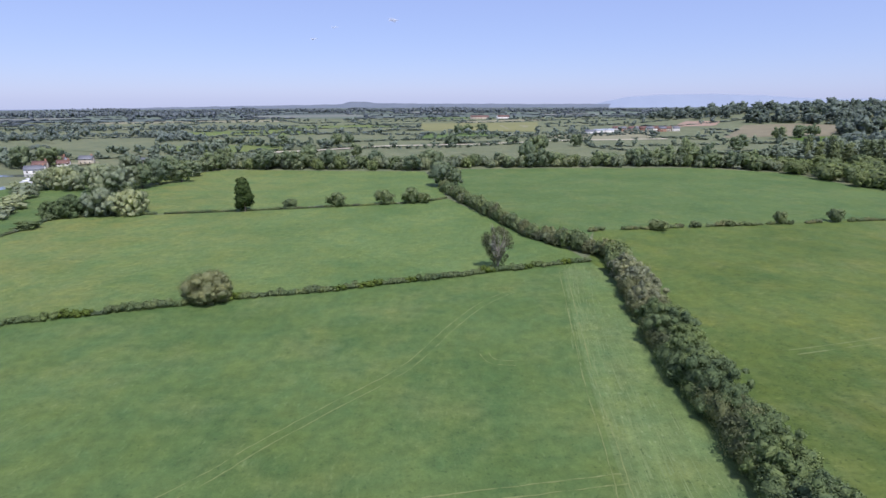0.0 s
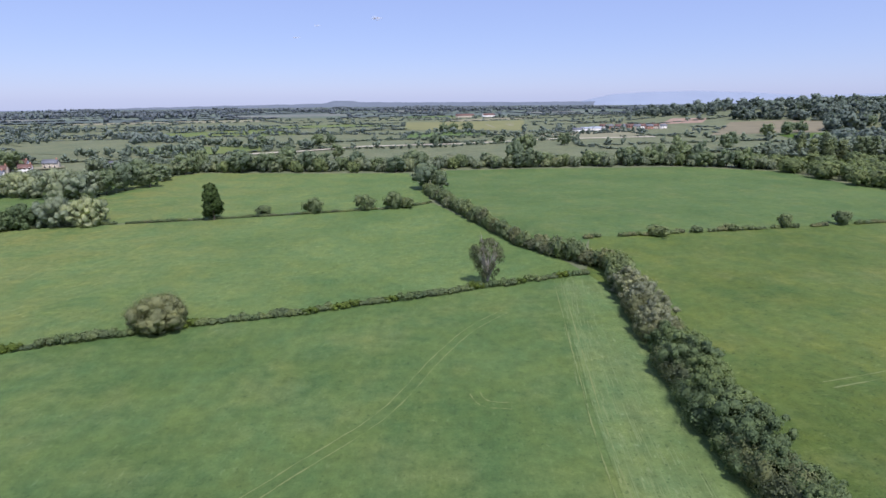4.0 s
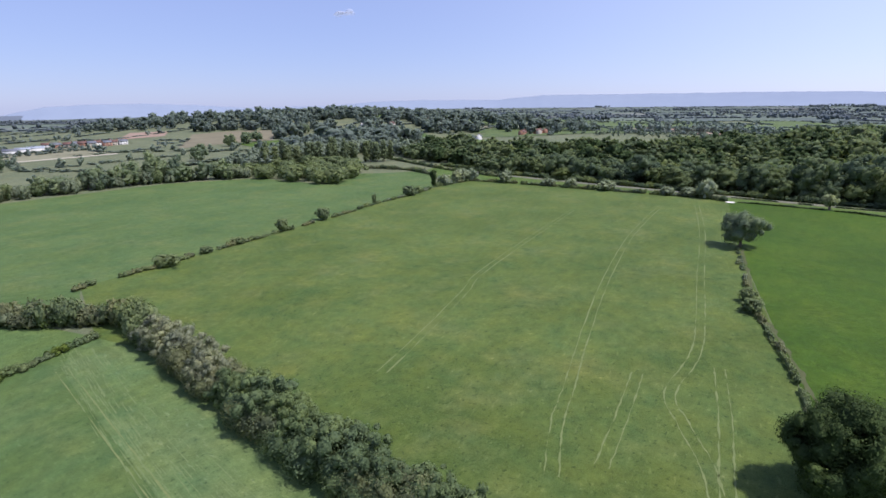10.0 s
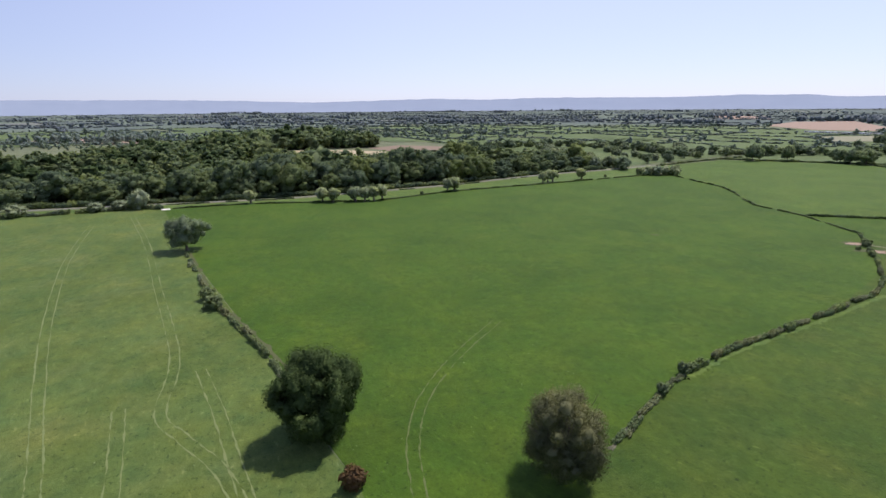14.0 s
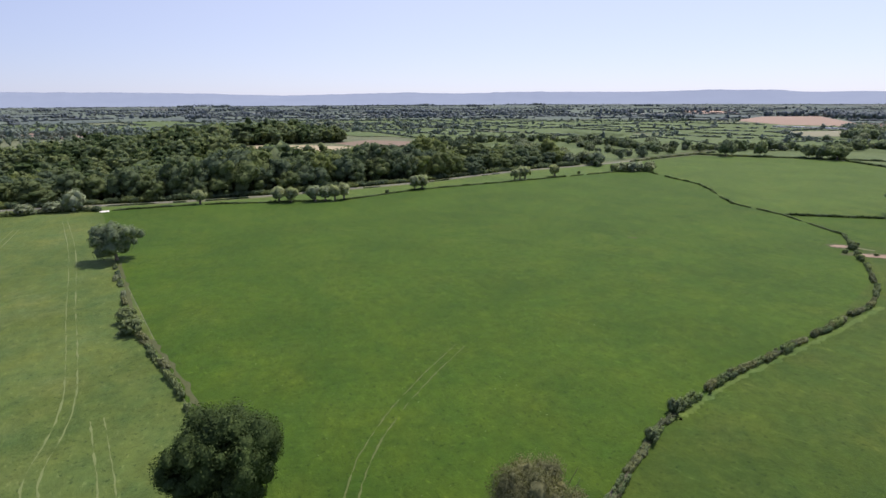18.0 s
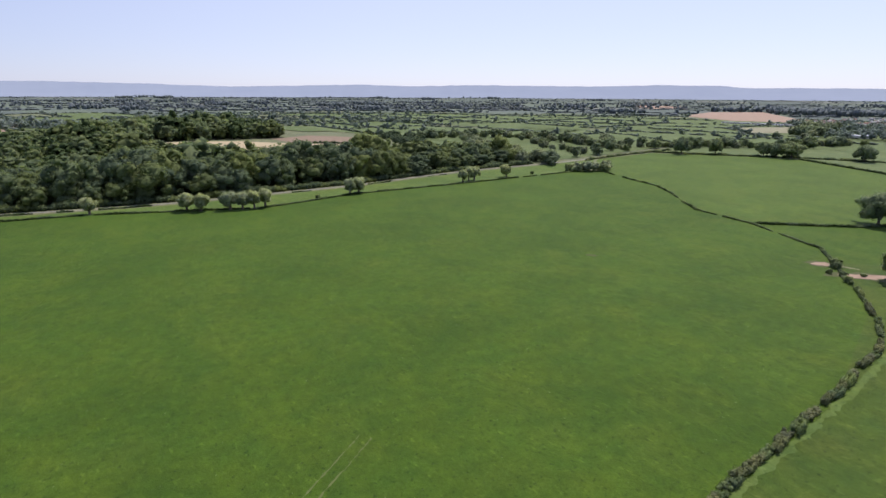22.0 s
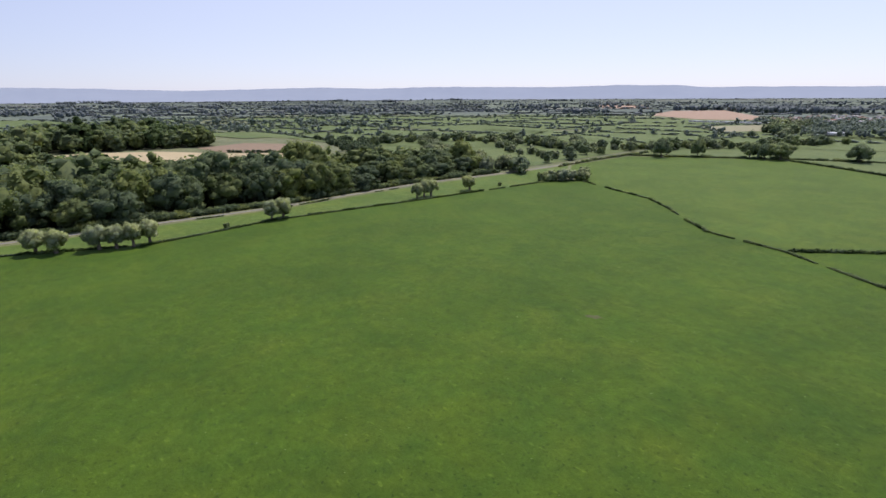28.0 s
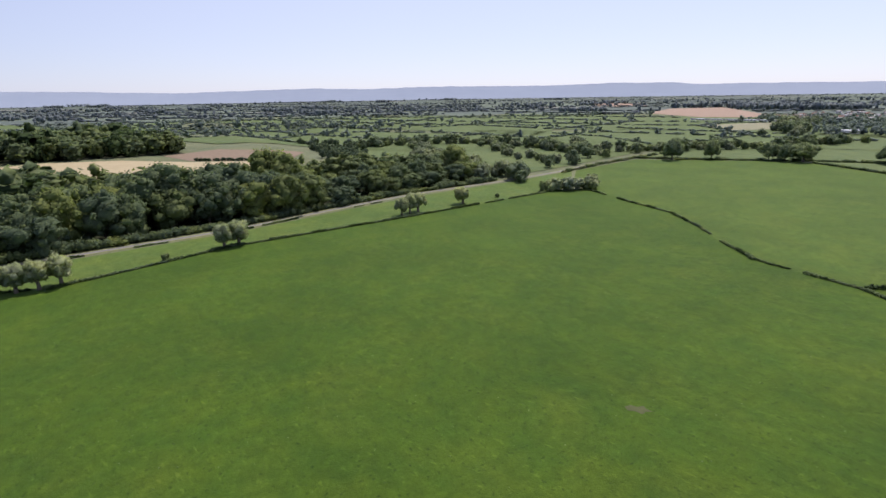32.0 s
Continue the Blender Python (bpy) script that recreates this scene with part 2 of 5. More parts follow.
LEAF_BROWN = foliage("thin_brownish_leaves", (0.142, 0.162, 0.092), (0.198, 0.220, 0.126), (0.262, 0.284, 0.168), 0.4, 0.5)
LEAF_BIG = foliage("overgrown_hawthorn_leaves", (0.112, 0.164, 0.08), (0.168, 0.23, 0.112), (0.236, 0.304, 0.152), 0.38, 0.6)
LEAF_THORN = foliage("blackthorn_leaves", (0.128, 0.156, 0.084), (0.180, 0.210, 0.114), (0.240, 0.268, 0.150), 0.4, 0.5)
# woodland green made lighter and bluer, as haze would at 400 m
LEAF_FIELD = foliage("hazed_field_leaves", (0.14, 0.194, 0.134), (0.226, 0.288, 0.186), (0.322, 0.384, 0.242), 0.5, 0.5)
LEAF_PALETHORN = foliage("pale_thorn_leaves", (0.24, 0.262, 0.178), (0.316, 0.34, 0.23), (0.396, 0.422, 0.292), 0.45, 0.3)
LEAF_RED = foliage("copper_leaves", (0.115, 0.070, 0.035), (0.165, 0.100, 0.050), (0.20, 0.145, 0.075))
# leaf colours paled and blued to stand for haze in the distance
LEAF_FAR = foliage("hazed_thorn_leaves", (0.262, 0.316, 0.3), (0.306, 0.364, 0.34), (0.358, 0.418, 0.382), 0.5, 0.0)
LEAF_DISTANT = foliage("hazed_copse_leaves", (0.205, 0.245, 0.29), (0.228, 0.268, 0.312), (0.252, 0.292, 0.332), 0.5, 0.0)
LEAF_POPLAR = foliage("poplar_leaves", (0.150, 0.195, 0.105), (0.205, 0.255, 0.140), (0.265, 0.315, 0.180), 0.4)
# scrub green lifted towards blue-grey, haze mixed into the colour
LEAF_MID = foliage("hazed_scrub_leaves", (0.205, 0.256, 0.208), (0.262, 0.32, 0.252), (0.322, 0.384, 0.3), 0.45, 0.0)
# pale sallow, also lightened a little for the veil of air
LEAF_PALE = foliage("pale_sallow_leaves", (0.232, 0.276, 0.184), (0.31, 0.362, 0.24), (0.392, 0.446, 0.306), 0.38, 0.3)
# hill woods likewise tinted for the air in between
LEAF_HILL = foliage("hazed_hill_leaves", (0.164, 0.212, 0.192), (0.216, 0.268, 0.232), (0.276, 0.33, 0.274), 0.45, 0.0)
LEAF_LIME = foliage("lime_leaves", (0.11, 0.154, 0.066), (0.176, 0.224, 0.096), (0.268, 0.312, 0.136), 0.45, 0.7)
# hill colours carry the blue of the haze, painted in
HILL = plain("hazed_hillside", (0.250, 0.300, 0.392), (0.270, 0.320, 0.412), 0.004, 1.0)
SPUR_BLUE = plain("hazed_spur", (0.222, 0.270, 0.356), (0.242, 0.290, 0.376), 0.004, 1.0)
HILL_DARK = plain("hazed_wooded_hillside", (0.125, 0.152, 0.190), (0.150, 0.178, 0.216), 0.004, 1.0)
# distant field colours, blue-grey of the haze painted in
FAR_GRASS = plain("hazed_pasture", (0.105, 0.138, 0.108), (0.135, 0.168, 0.124), 0.004, 1.0)
FAR_STRAW = plain("hazed_stubble", (0.150, 0.165, 0.145), (0.18, 0.19, 0.165), 0.004, 1.0)
FAR_WOOD = plain("hazed_meadow", (0.092, 0.120, 0.108), (0.112, 0.142, 0.122), 0.004, 1.0)
WHITE_WALL = plain("white_render", (0.70, 0.68, 0.64), (0.82, 0.80, 0.76), 0.7, 0.8)
BRICK_WALL = plain("red_brick", (0.30, 0.15, 0.10), (0.42, 0.24, 0.17), 1.5, 0.85)
STONE_WALL = plain("pale_stone", (0.42, 0.37, 0.30), (0.55, 0.49, 0.40), 1.2, 0.85)
TILE_ROOF = plain("clay_tiles", (0.13, 0.075, 0.065), (0.21, 0.125, 0.105), 1.3, 0.8)
SLATE_ROOF = plain("slate", (0.12, 0.13, 0.15), (0.22, 0.23, 0.26), 1.1, 0.6)
SHED_ROOF = plain("pale_sheet_roof", (0.32, 0.36, 0.42), (0.44, 0.48, 0.54), 0.4, 0.5)
BUTTERCUP = plain("yellow_meadow", (0.16, 0.172, 0.070), (0.215, 0.215, 0.090), 0.02, 0.9)
TAN = plain("dry_hill_pasture", (0.165, 0.150, 0.095), (0.225, 0.20, 0.13), 0.03, 0.9)
GLASS = plain("dark_window_glass", (0.03, 0.035, 0.04), (0.06, 0.065, 0.07), 1.0, 0.1, 0.0, 0.6)
WOODWORK = plain("weathered_timber", (0.20, 0.16, 0.12), (0.34, 0.29, 0.23), 4.0, 0.85)

BOAT_WHITE = plain("white_hull", (0.72, 0.73, 0.74), (0.82, 0.83, 0.84), 0.8, 0.35)
WATER = plain("river_water", (0.10, 0.12, 0.11), (0.15, 0.165, 0.155), 0.1, 0.12, 0.02, 0.5)


# ---- ground form ----
HILLS = [  # x, y, height, reach along x, reach along y
    (760, 1120, 19, 330, 300),
    (900, 800, 16, 260, 240),
    (1250, 1250, 18, 500, 500),
]


def step01(u):
    u = np.clip(u, 0, 1)
    return u * u * (3 - 2 * u)


def lift(x, y):
    """Height of the ground."""
    z = 0.0
    for cx, cy, h, sx, sy in HILLS:
        z = z + h * np.exp(-(((x - cx) / sx) ** 2 + ((y - cy) / sy) ** 2))
    rise = step01((x - 415) / 85) * step01((y + 215) / 90) * step01((520 - y) / 200) * step01((1100 - x) / 400)
    r, az = np.hypot(x - 80, y - 60), np.degrees(np.arctan2(x - 80, y - 60))
    plain_rise = -20 + 38 * step01((az - 15) / 40) * step01((180 - az) / 20)
    return z + 10.0 * rise + plain_rise * step01((r - 2000) / 2200)


# ---- mesh helpers ----
def mesh_from(name, verts, faces, mats, smooth=False, which=None, normals=None):
    """A mesh from arrays; faces all of one size."""
    verts, faces = np.asarray(verts, np.float32), np.asarray(faces, np.int32)
    me = bpy.data.meshes.new(name)
    n, k = faces.shape
    me.vertices.add(len(verts))
    me.vertices.foreach_set("co", verts.ravel())
    me.loops.add(n * k)
    me.loops.foreach_set("vertex_index", faces.ravel())
    me.polygons.add(n)
    me.polygons.foreach_set("loop_start", np.arange(0, n * k, k, dtype=np.int32))
    if smooth:
        me.polygons.foreach_set("use_smooth", np.ones(n, dtype=bool))
    for m in mats:
        me.materials.append(m)
    if which is not None:
        me.polygons.foreach_set("material_index", np.asarray(which, np.int32))
    me.update(calc_edges=True)
    if normals is not None:
        me.polygons.foreach_set("use_smooth", np.ones(n, dtype=bool))
        me.normals_split_custom_set_from_vertices(np.asarray(normals, np.float32))
    return me


def join(pieces):
    """Arrays of (verts, faces), or (verts, faces, normals), into one."""
    vs, fs, at = [], [], 0
    for v, f, *_ in pieces:
        vs.append(v)
        fs.append(np.asarray(f) + at)
        at += len(v)
    out = np.concatenate(vs), np.concatenate(fs)
    return out + (np.concatenate([p[2] for p in pieces]),) if len(pieces[0]) > 2 else out


def part(name, me, parent, label="", m=None):
    ob = new(name, me)
    ob.parent = parent
    if m is not None:
        ob.matrix_basis = m
    return tagged(ob, label)


def thing(name, label, category, at=(0, 0, 0), group="", kind=""):
    ob = new(name)
    ob.empty_display_size = 0.5
    ob.location = at
    return tagged(ob, label, category, group, kind)


def ball(rings=4, around=7):
    """A coarse quad-and-fan ball of triangles."""
    v, f = [(0, 0, 1)], []
    for i in range(1, rings):
        a = math.pi * i / rings
        v += [(math.sin(a) * math.cos(2 * math.pi * (j + 0.5 * (i % 2)) / around), math.sin(a) * math.sin(2 * math.pi * (j + 0.5 * (i % 2)) / around), math.cos(a)) for j in range(around)]
    v.append((0, 0, -1))
    for j in range(around):
        k = (j + 1) % around
        f.append((0, 1 + j, 1 + k))
        for i in range(rings - 2):
            a, b = 1 + i * around, 1 + (i + 1) * around
            f += [(a + j, b + j, a + k), (a + k, b + j, b + k)]
        a = 1 + (rings - 2) * around
        f.append((a + j, len(v) - 1, a + k))
    return np.array(v, float), np.array(f)


BALL = ball()
BALL_LOW = ball(3, 5)
BALL_TINY = ball(3, 4)


def tube(points, radii, sides=7):
    """A tapered limb along points, as quads turned into triangles."""
    points = [Vector(p) for p in points]
    v, f = [], []
    for i, p in enumerate(points):
        d = (points[min(i + 1, len(points) - 1)] - points[max(i - 1, 0)]).normalized()
        a = d.orthogonal().normalized()
        b = d.cross(a)
        v += [p + (a * math.cos(2 * math.pi * j / sides) + b * math.sin(2 * math.pi * j / sides)) * radii[i] for j in range(sides)]
    for i in range(len(points) - 1):
        for j in range(sides):
            k = (j + 1) % sides
            q = (i * sides + j, i * sides + k, (i + 1) * sides + k, (i + 1) * sides + j)
            f += [(q[0], q[1], q[2]), (q[0], q[2], q[3])]
    return np.array([tuple(p) for p in v]), np.array(f)


def leaf_cloud(rng, lobes, n, size, up=0.15, loose=0.1, way=None):
    """n sprays of leaves, each a bent four-cornered blade, round the shells of the lobes; way turns them outwards or upwards."""
    lobes = np.asarray(lobes, float)
    weight = (lobes[:, 3:] ** 2).sum(1)
    pick = rng.choice(len(lobes), n, p=weight / weight.sum())
    d = rng.normal(size=(n, 3)) + (0, 0, up)
    d /= np.linalg.norm(d, axis=1, keepdims=True)
    r = lobes[pick, 3:]
    p = lobes[pick, :3] + d * r * (1.0 - 1.1 * loose + 2.1 * loose * rng.random((n, 1)))
    nor = d / r
    nor /= np.linalg.norm(nor, axis=1, keepdims=True)
    middle = (lobes[:, :3] * weight[:, None]).sum(0) / weight.sum()
    far = np.abs(lobes[:, :3] - middle).max(0) + lobes[:, 3:].mean(0)
    swell = (p - middle) / far**2
    swell /= np.linalg.norm(swell, axis=1, keepdims=True) + 1e-6
    facing = nor * 0.75 + swell * 0.7 + rng.normal(size=(n, 3)) * 0.45
    facing /= np.linalg.norm(facing, axis=1, keepdims=True) + 1e-6
    nor = nor + rng.normal(size=(n, 3)) * 0.38
    nor /= np.linalg.norm(nor, axis=1, keepdims=True)
    t = np.cross(nor, rng.normal(size=(n, 3)))
    t /= np.linalg.norm(t, axis=1, keepdims=True)
    s = size * (0.55 + 0.9 * rng.random((n, 1)))
    w = s * (0.5 + 0.4 * rng.random((n, 1)))
    if way:
        middle = lobes[:, :3].mean(0) - (0, 0, lobes[:, 5].mean() * way[1])
        out = p - middle
        out /= np.linalg.norm(out, axis=1, keepdims=True) + 1e-6
        mixed = t * (1 - way[0]) + out * way[0]
        t = mixed / np.linalg.norm(mixed, axis=1, keepdims=True)
        s, w = s * 1.5, w * 0.62
    b = np.cross(nor, t)
    b /= np.linalg.norm(b, axis=1, keepdims=True) + 1e-6
    v = np.stack([p - t * s, p - b * w - nor * s * 0.2, p + t * s, p + b * w - nor * s * 0.2], 1).reshape(-1, 3)
    i = np.arange(n)[:, None] * 4
    f = np.concatenate([i + (0, 1, 2), i + (0, 2, 3)], 1).reshape(-1, 3)
    return v, f, np.repeat(facing, 4, 0)


def cores(rng, lobes, k=0.95, shape=BALL):
    out = []
    for l in np.asarray(lobes, float):
        j = 1 + 0.14 * rng.normal(size=(len(shape[0]), 1))
        d = shape[0] / l[3:]
        d = d / np.linalg.norm(d, axis=1, keepdims=True) + rng.normal(size=d.shape) * 0.45
        out.append((shape[0] * l[3:] * k * 0.93 * j + l[:3], shape[1], d / np.linalg.norm(d, axis=1, keepdims=True)))
    return out


def crown_lobes(rng, w, h, z0, n, size=0.42, ragged=0.22, taper=0.0):
    """Uneven lobes over a crown of width w, from height z0 to h; ragged makes it bulge and hollow, taper narrows its top."""
    out = [(0, 0, z0 + (h - z0) * 0.48, w * 0.32, w * 0.32, (h - z0) * 0.36)]
    p1, p2, p3 = rng.random(3) * 6.28
    for i in range(n):
        a = 2.399 * i + rng.normal() * 0.5
        z = 1 - 2 * (i + 0.5) / n + rng.normal() * 0.08
        z = max(-1, min(1, z))
        ring = max(0, 1 - abs(z) ** 2.6) ** 0.5 * (0.8 + 0.3 * rng.random())
        if z < 0:
            ring = max(ring, 0.55 + 0.25 * rng.random())
        swell = 1 + ragged * (0.6 * math.sin(2 * a + p1 + 2 * z) + 0.55 * math.sin(3 * a + p2 - 4 * z) + 0.4 * math.sin(5 * a + p3 + 5 * z))
        ring *= swell * (1 - taper * (z + 1) / 2)
        top = 1 + (ragged * 0.5 * math.sin(2 * a + p2) if z > 0 else 0)
        r = w * 0.5 * size * (0.5 + 0.85 * rng.random()) * (1 - 0.35 * taper * (z + 1) / 2)
        rr = w * 0.5 - r * 0.8
        out.append((math.cos(a) * ring * rr, math.sin(a) * ring * rr, z0 + (h - z0) * 0.5 + z * ((h - z0) * 0.5 - r * 0.7) * top, r, r, r * (0.8 + 0.3 * rng.random())))
        x, y, z, a, b, c = out[-1]
        out[-1] = (x, y, z, a * (0.75 + 0.5 * rng.random()), b * (0.75 + 0.5 * rng.random()), c * (0.8 + 0.5 * rng.random()))
    return out


# ---- trees and shrubs: one of each kind, then copies ----
KINDS = {}


def tree_meshes(kind, seed, h, w, z0, lobes, leaves, leaf, mat, trunk, core=0.88, loose=0.18, limbs=5, size=0.42, forks=False, ragged=0.22, taper=0.0, way=None, bark=None, fan=0.0):
    rng = np.random.default_rng(seed)
    ls = crown_lobes(rng, w, h, z0, lobes, size, ragged, taper)
    if fan:
        ls = [(x * (1 - fan + fan * 1.3 * (z - z0) / (h - z0)), y * (1 - fan + fan * 1.3 * (z - z0) / (h - z0)), z, a, b, c) for x, y, z, a, b, c in ls[1:]]
    pieces = [leaf_cloud(rng, ls, leaves, leaf, loose=loose, way=way)]
    if core:
        pieces += cores(rng, ls, core, BALL if leaves > 1500 else BALL_LOW)
    v, f, facing = join(pieces)
    crown = mesh_from(kind + "_crown", v, f, [mat], normals=facing)
    stem = None
    if trunk:
        bits = [tube([(0, 0, -0.3), (0, 0, z0 * 0.5), (0.05 * w * 0.3, 0, z0 + (h - z0) * 0.35), (0, 0, z0 + (h - z0) * 0.8)], [trunk * 1.35, trunk, trunk * 0.7, trunk * 0.15])]
        for i in range(limbs):
            a = 2.4 * i + rng.random()
            s = z0 * (0.75 + 0.5 * rng.random()) + (h - z0) * 0.3 * rng.random()
            reach = w * (0.3 + 0.16 * rng.random())
            e = (math.cos(a) * reach, math.sin(a) * reach, s + (h - z0) * (0.25 + 0.3 * rng.random()))
            bits.append(tube([(0, 0, s), (e[0] * 0.5, e[1] * 0.5, s + (e[2] - s) * 0.65), e], [trunk * 0.5, trunk * 0.3, trunk * 0.07], 5))
            if forks:
                for k in range(5):
                    g = [e[0] * (0.5 + 0.12 * k) + rng.normal() * 0.08 * w, e[1] * (0.5 + 0.12 * k) + rng.normal() * 0.08 * w, min(h * 1.02, e[2] + h * (0.08 + 0.2 * rng.random()))]
                    bits.append(tube([(e[0] * 0.55, e[1] * 0.55, s + (e[2] - s) * 0.68), g], [trunk * 0.16, trunk * 0.05], 4))
        tv, tf = join(bits)
        stem = mesh_from(kind + "_trunk", tv, tf, [bark or BARK], True)
    return crown, stem


def kind(name, title, label, category, variants, **how):
    made = []
    for i in range(variants):
        made.append(tree_meshes(name, 31 * len(KINDS) + i, **how))
    KINDS[name] = dict(title=title, label=label, category=category, meshes=made, h=how["h"], w=how["w"])


def plant(name, x, y, h=None, w=None, label="", group="", variant=None, turn=None):
    """One tree or shrub, standing at x, y."""
    k = KINDS[name]
    if variant is None:
        variant = random.randrange(len(k["meshes"]))
    crown, stem = k["meshes"][variant]
    sz = (h or k["h"]) / k["h"]
    sw = (w or k["w"] * sz) / k["w"]
    ob = thing(k["title"], label or k["label"], k["category"], group=group)
    ob.matrix_basis = pose(x, y, float(lift(x, y)), 0, 0, random.uniform(0, 360) if turn is None else turn) @ Matrix.Diagonal((sw, sw, sz, 1))
    if stem:
        part("trunk", stem, ob)
    part("crown", crown, ob)
    return ob


kind("oak", "oak_tree", "broad dark green oak with a short stout trunk", "tree", 1, h=15, w=14.5, z0=0.9, lobes=130, leaves=60000, leaf=0.14, mat=LEAF_OAK, trunk=0.5, core=0.84, loose=0.2, size=0.25, ragged=0.32)
kind("field_oak", "oak_tree", "spreading dark oak with a visible trunk", "tree", 2, h=12, w=13.5, z0=2.0, lobes=40, leaves=7000, leaf=0.25, mat=LEAF_FIELD, trunk=0.5, core=0.84, loose=0.14, size=0.32, ragged=0.42)
kind("field_tree", "field_tree", "round dark green hedgerow tree in full leaf", "tree", 4, h=13, w=11, z0=0.9, lobes=20, leaves=900, leaf=0.38, mat=LEAF_FIELD, trunk=0.35, ragged=0.4)
kind("tall_tree", "tall_tree", "tall narrow dark green tree on the hedge line", "tree", 1, h=15, w=9, z0=0.6, lobes=36, leaves=4500, leaf=0.36, mat=LEAF_OAK, trunk=0.4, ragged=0.4, taper=0.55, core=0.86, loose=0.14, size=0.33)
kind("ash", "ash_tree", "thinly leaved brownish ash tree with upright twigs", "tree", 1, h=14, w=12, z0=1.4, lobes=90, leaves=60000, leaf=0.1, mat=LEAF_ASH, trunk=0.42, core=0.62, loose=0.3, limbs=16, size=0.27, forks=True, ragged=0.26, way=(0.5, 1.5))
kind("thin_tree", "half_bare_tree", "half-bare tree with pale grey limbs and thin foliage", "tree", 1, h=14, w=10, z0=1.6, lobes=38, leaves=6000, leaf=0.17, mat=LEAF_DRY, trunk=0.46, core=0.3, loose=0.35, limbs=22, size=0.24, forks=True, ragged=0.4, way=(0.6, 2.0), bark=DEADWOOD, fan=0.34)
kind("wood_tree", "woodland_tree", "dense green broadleaf tree at the wood's edge", "tree", 6, h=15, w=13, z0=0.3, lobes=30, leaves=2400, leaf=0.31, mat=LEAF_WOOD, trunk=0.35, size=0.36, core=0.86, ragged=0.38, loose=0.13)
kind("lime_tree", "woodland_tree", "lighter green broadleaf tree at the wood's edge", "tree", 3, h=15, w=13, z0=0.3, lobes=28, leaves=2400, leaf=0.31, mat=LEAF_LIME, trunk=0.35, size=0.37, core=0.86, ragged=0.38, loose=0.13)
kind("willow", "pollard_willow", "pollarded willow with a stubby trunk and pale grey-green head", "willow", 4, h=7.4, w=6.6, z0=1.9, lobes=16, leaves=3400, leaf=0.22, mat=LEAF_GREY, trunk=0.5, size=0.4, core=0.9, loose=0.16, ragged=0.1, way=(0.75, 1.2))
kind("thorn", "thorn_bush", "dense green overgrown hawthorn", "bush", 4, h=7, w=8, z0=-0.6, lobes=84, leaves=9000, leaf=0.13, mat=LEAF_BIG, trunk=0.0, core=0.86, loose=0.2, size=0.22, ragged=0.3)
kind("pale_thorn", "thorn_bush", "pale brownish thin-leaved thorn", "bush", 3, h=7, w=8, z0=-0.6, lobes=74, leaves=7000, leaf=0.125, mat=LEAF_PALETHORN, trunk=0.0, core=0.8, loose=0.3, size=0.22, ragged=0.3, way=(0.5, 1.8))
kind("bush", "bush", "rounded grey-green bush on the field edge", "bush", 4, h=5, w=7, z0=0.0, lobes=14, leaves=800, leaf=0.26, mat=LEAF_HEDGE, trunk=0.0, ragged=0.3)
kind("grey_bush", "willow_bush", "pale grey-green willow bush", "bush", 4, h=7, w=9, z0=0.0, lobes=16, leaves=900, leaf=0.32, mat=LEAF_SALLOW, trunk=0.0, ragged=0.28, way=(0.6, 1.5), loose=0.2)
kind("sallow", "willow_tree", "tall pale grey-green willow", "tree", 3, h=12, w=15, z0=-0.5, lobes=60, leaves=4200, leaf=0.27, mat=LEAF_PALE, trunk=0.0, core=0.84, loose=0.2, size=0.27, ragged=0.26, way=(0.6, 1.6))
kind("pale_bush", "sallow_bush", "pale silvery sallow bush", "bush", 3, h=7, w=9, z0=0.0, lobes=16, leaves=600, leaf=0.34, mat=LEAF_PALE, trunk=0.0, ragged=0.2, way=(0.6, 1.5), loose=0.2)
kind("brown_bush", "thicket", "large brownish-green thicket in the hedge", "bush", 1, h=8.5, w=15, z0=-0.5, lobes=95, leaves=26000, leaf=0.13, mat=LEAF_THICKET, trunk=0.0, core=0.8, loose=0.3, size=0.24, ragged=0.2, way=(0.6, 2.0))
kind("poplar", "slim_poplar", "slim upright dark poplar in the hedge", "tree", 1, h=11, w=4.2, z0=0.6, lobes=16, leaves=1500, leaf=0.4, mat=LEAF_OAK, trunk=0.2, ragged=0.1)
kind("poplar_tree", "poplar", "tall pale green poplar in a planted belt", "tree", 3, h=22, w=7.5, z0=1.0, lobes=20, leaves=800, leaf=0.5, mat=LEAF_POPLAR, trunk=0.3, way=(0.5, 3.0), ragged=0.2)
kind("red_bush", "copper_bush", "small copper-red bush beside the ditch", "bush", 1, h=3.4, w=3.6, z0=0.0, lobes=10, leaves=1800, leaf=0.18, mat=LEAF_RED, trunk=0.0, core=0.7, loose=0.3)


def hedge_pieces(name, seed, length, h, w, leaves, leaf, mats):
    out = []
    for i, mat in enumerate(mats):
        rng = np.random.default_rng(seed + i)
        ls = []
        n = max(4, int(length / (w * 0.34)))
        for j in range(n):
            for side in (-1, 1):
                r = w * (0.22 + 0.13 * rng.random())
                hh = h * (0.32 + 0.22 * rng.random())
                ls.append(((j + rng.random()) / n * length - length / 2, side * w * 0.22 + rng.normal() * 0.07 * w, hh * (0.9 + 0.3 * rng.random()), r, r, hh))
        v, f, facing = join([leaf_cloud(rng, ls, leaves, leaf, loose=0.2)] + cores(rng, ls, 0.86, BALL_LOW))
        v[:, 2] = np.maximum(v[:, 2], -0.05)
        out.append(mesh_from(name, v, f, [mat], normals=facing))
    return out


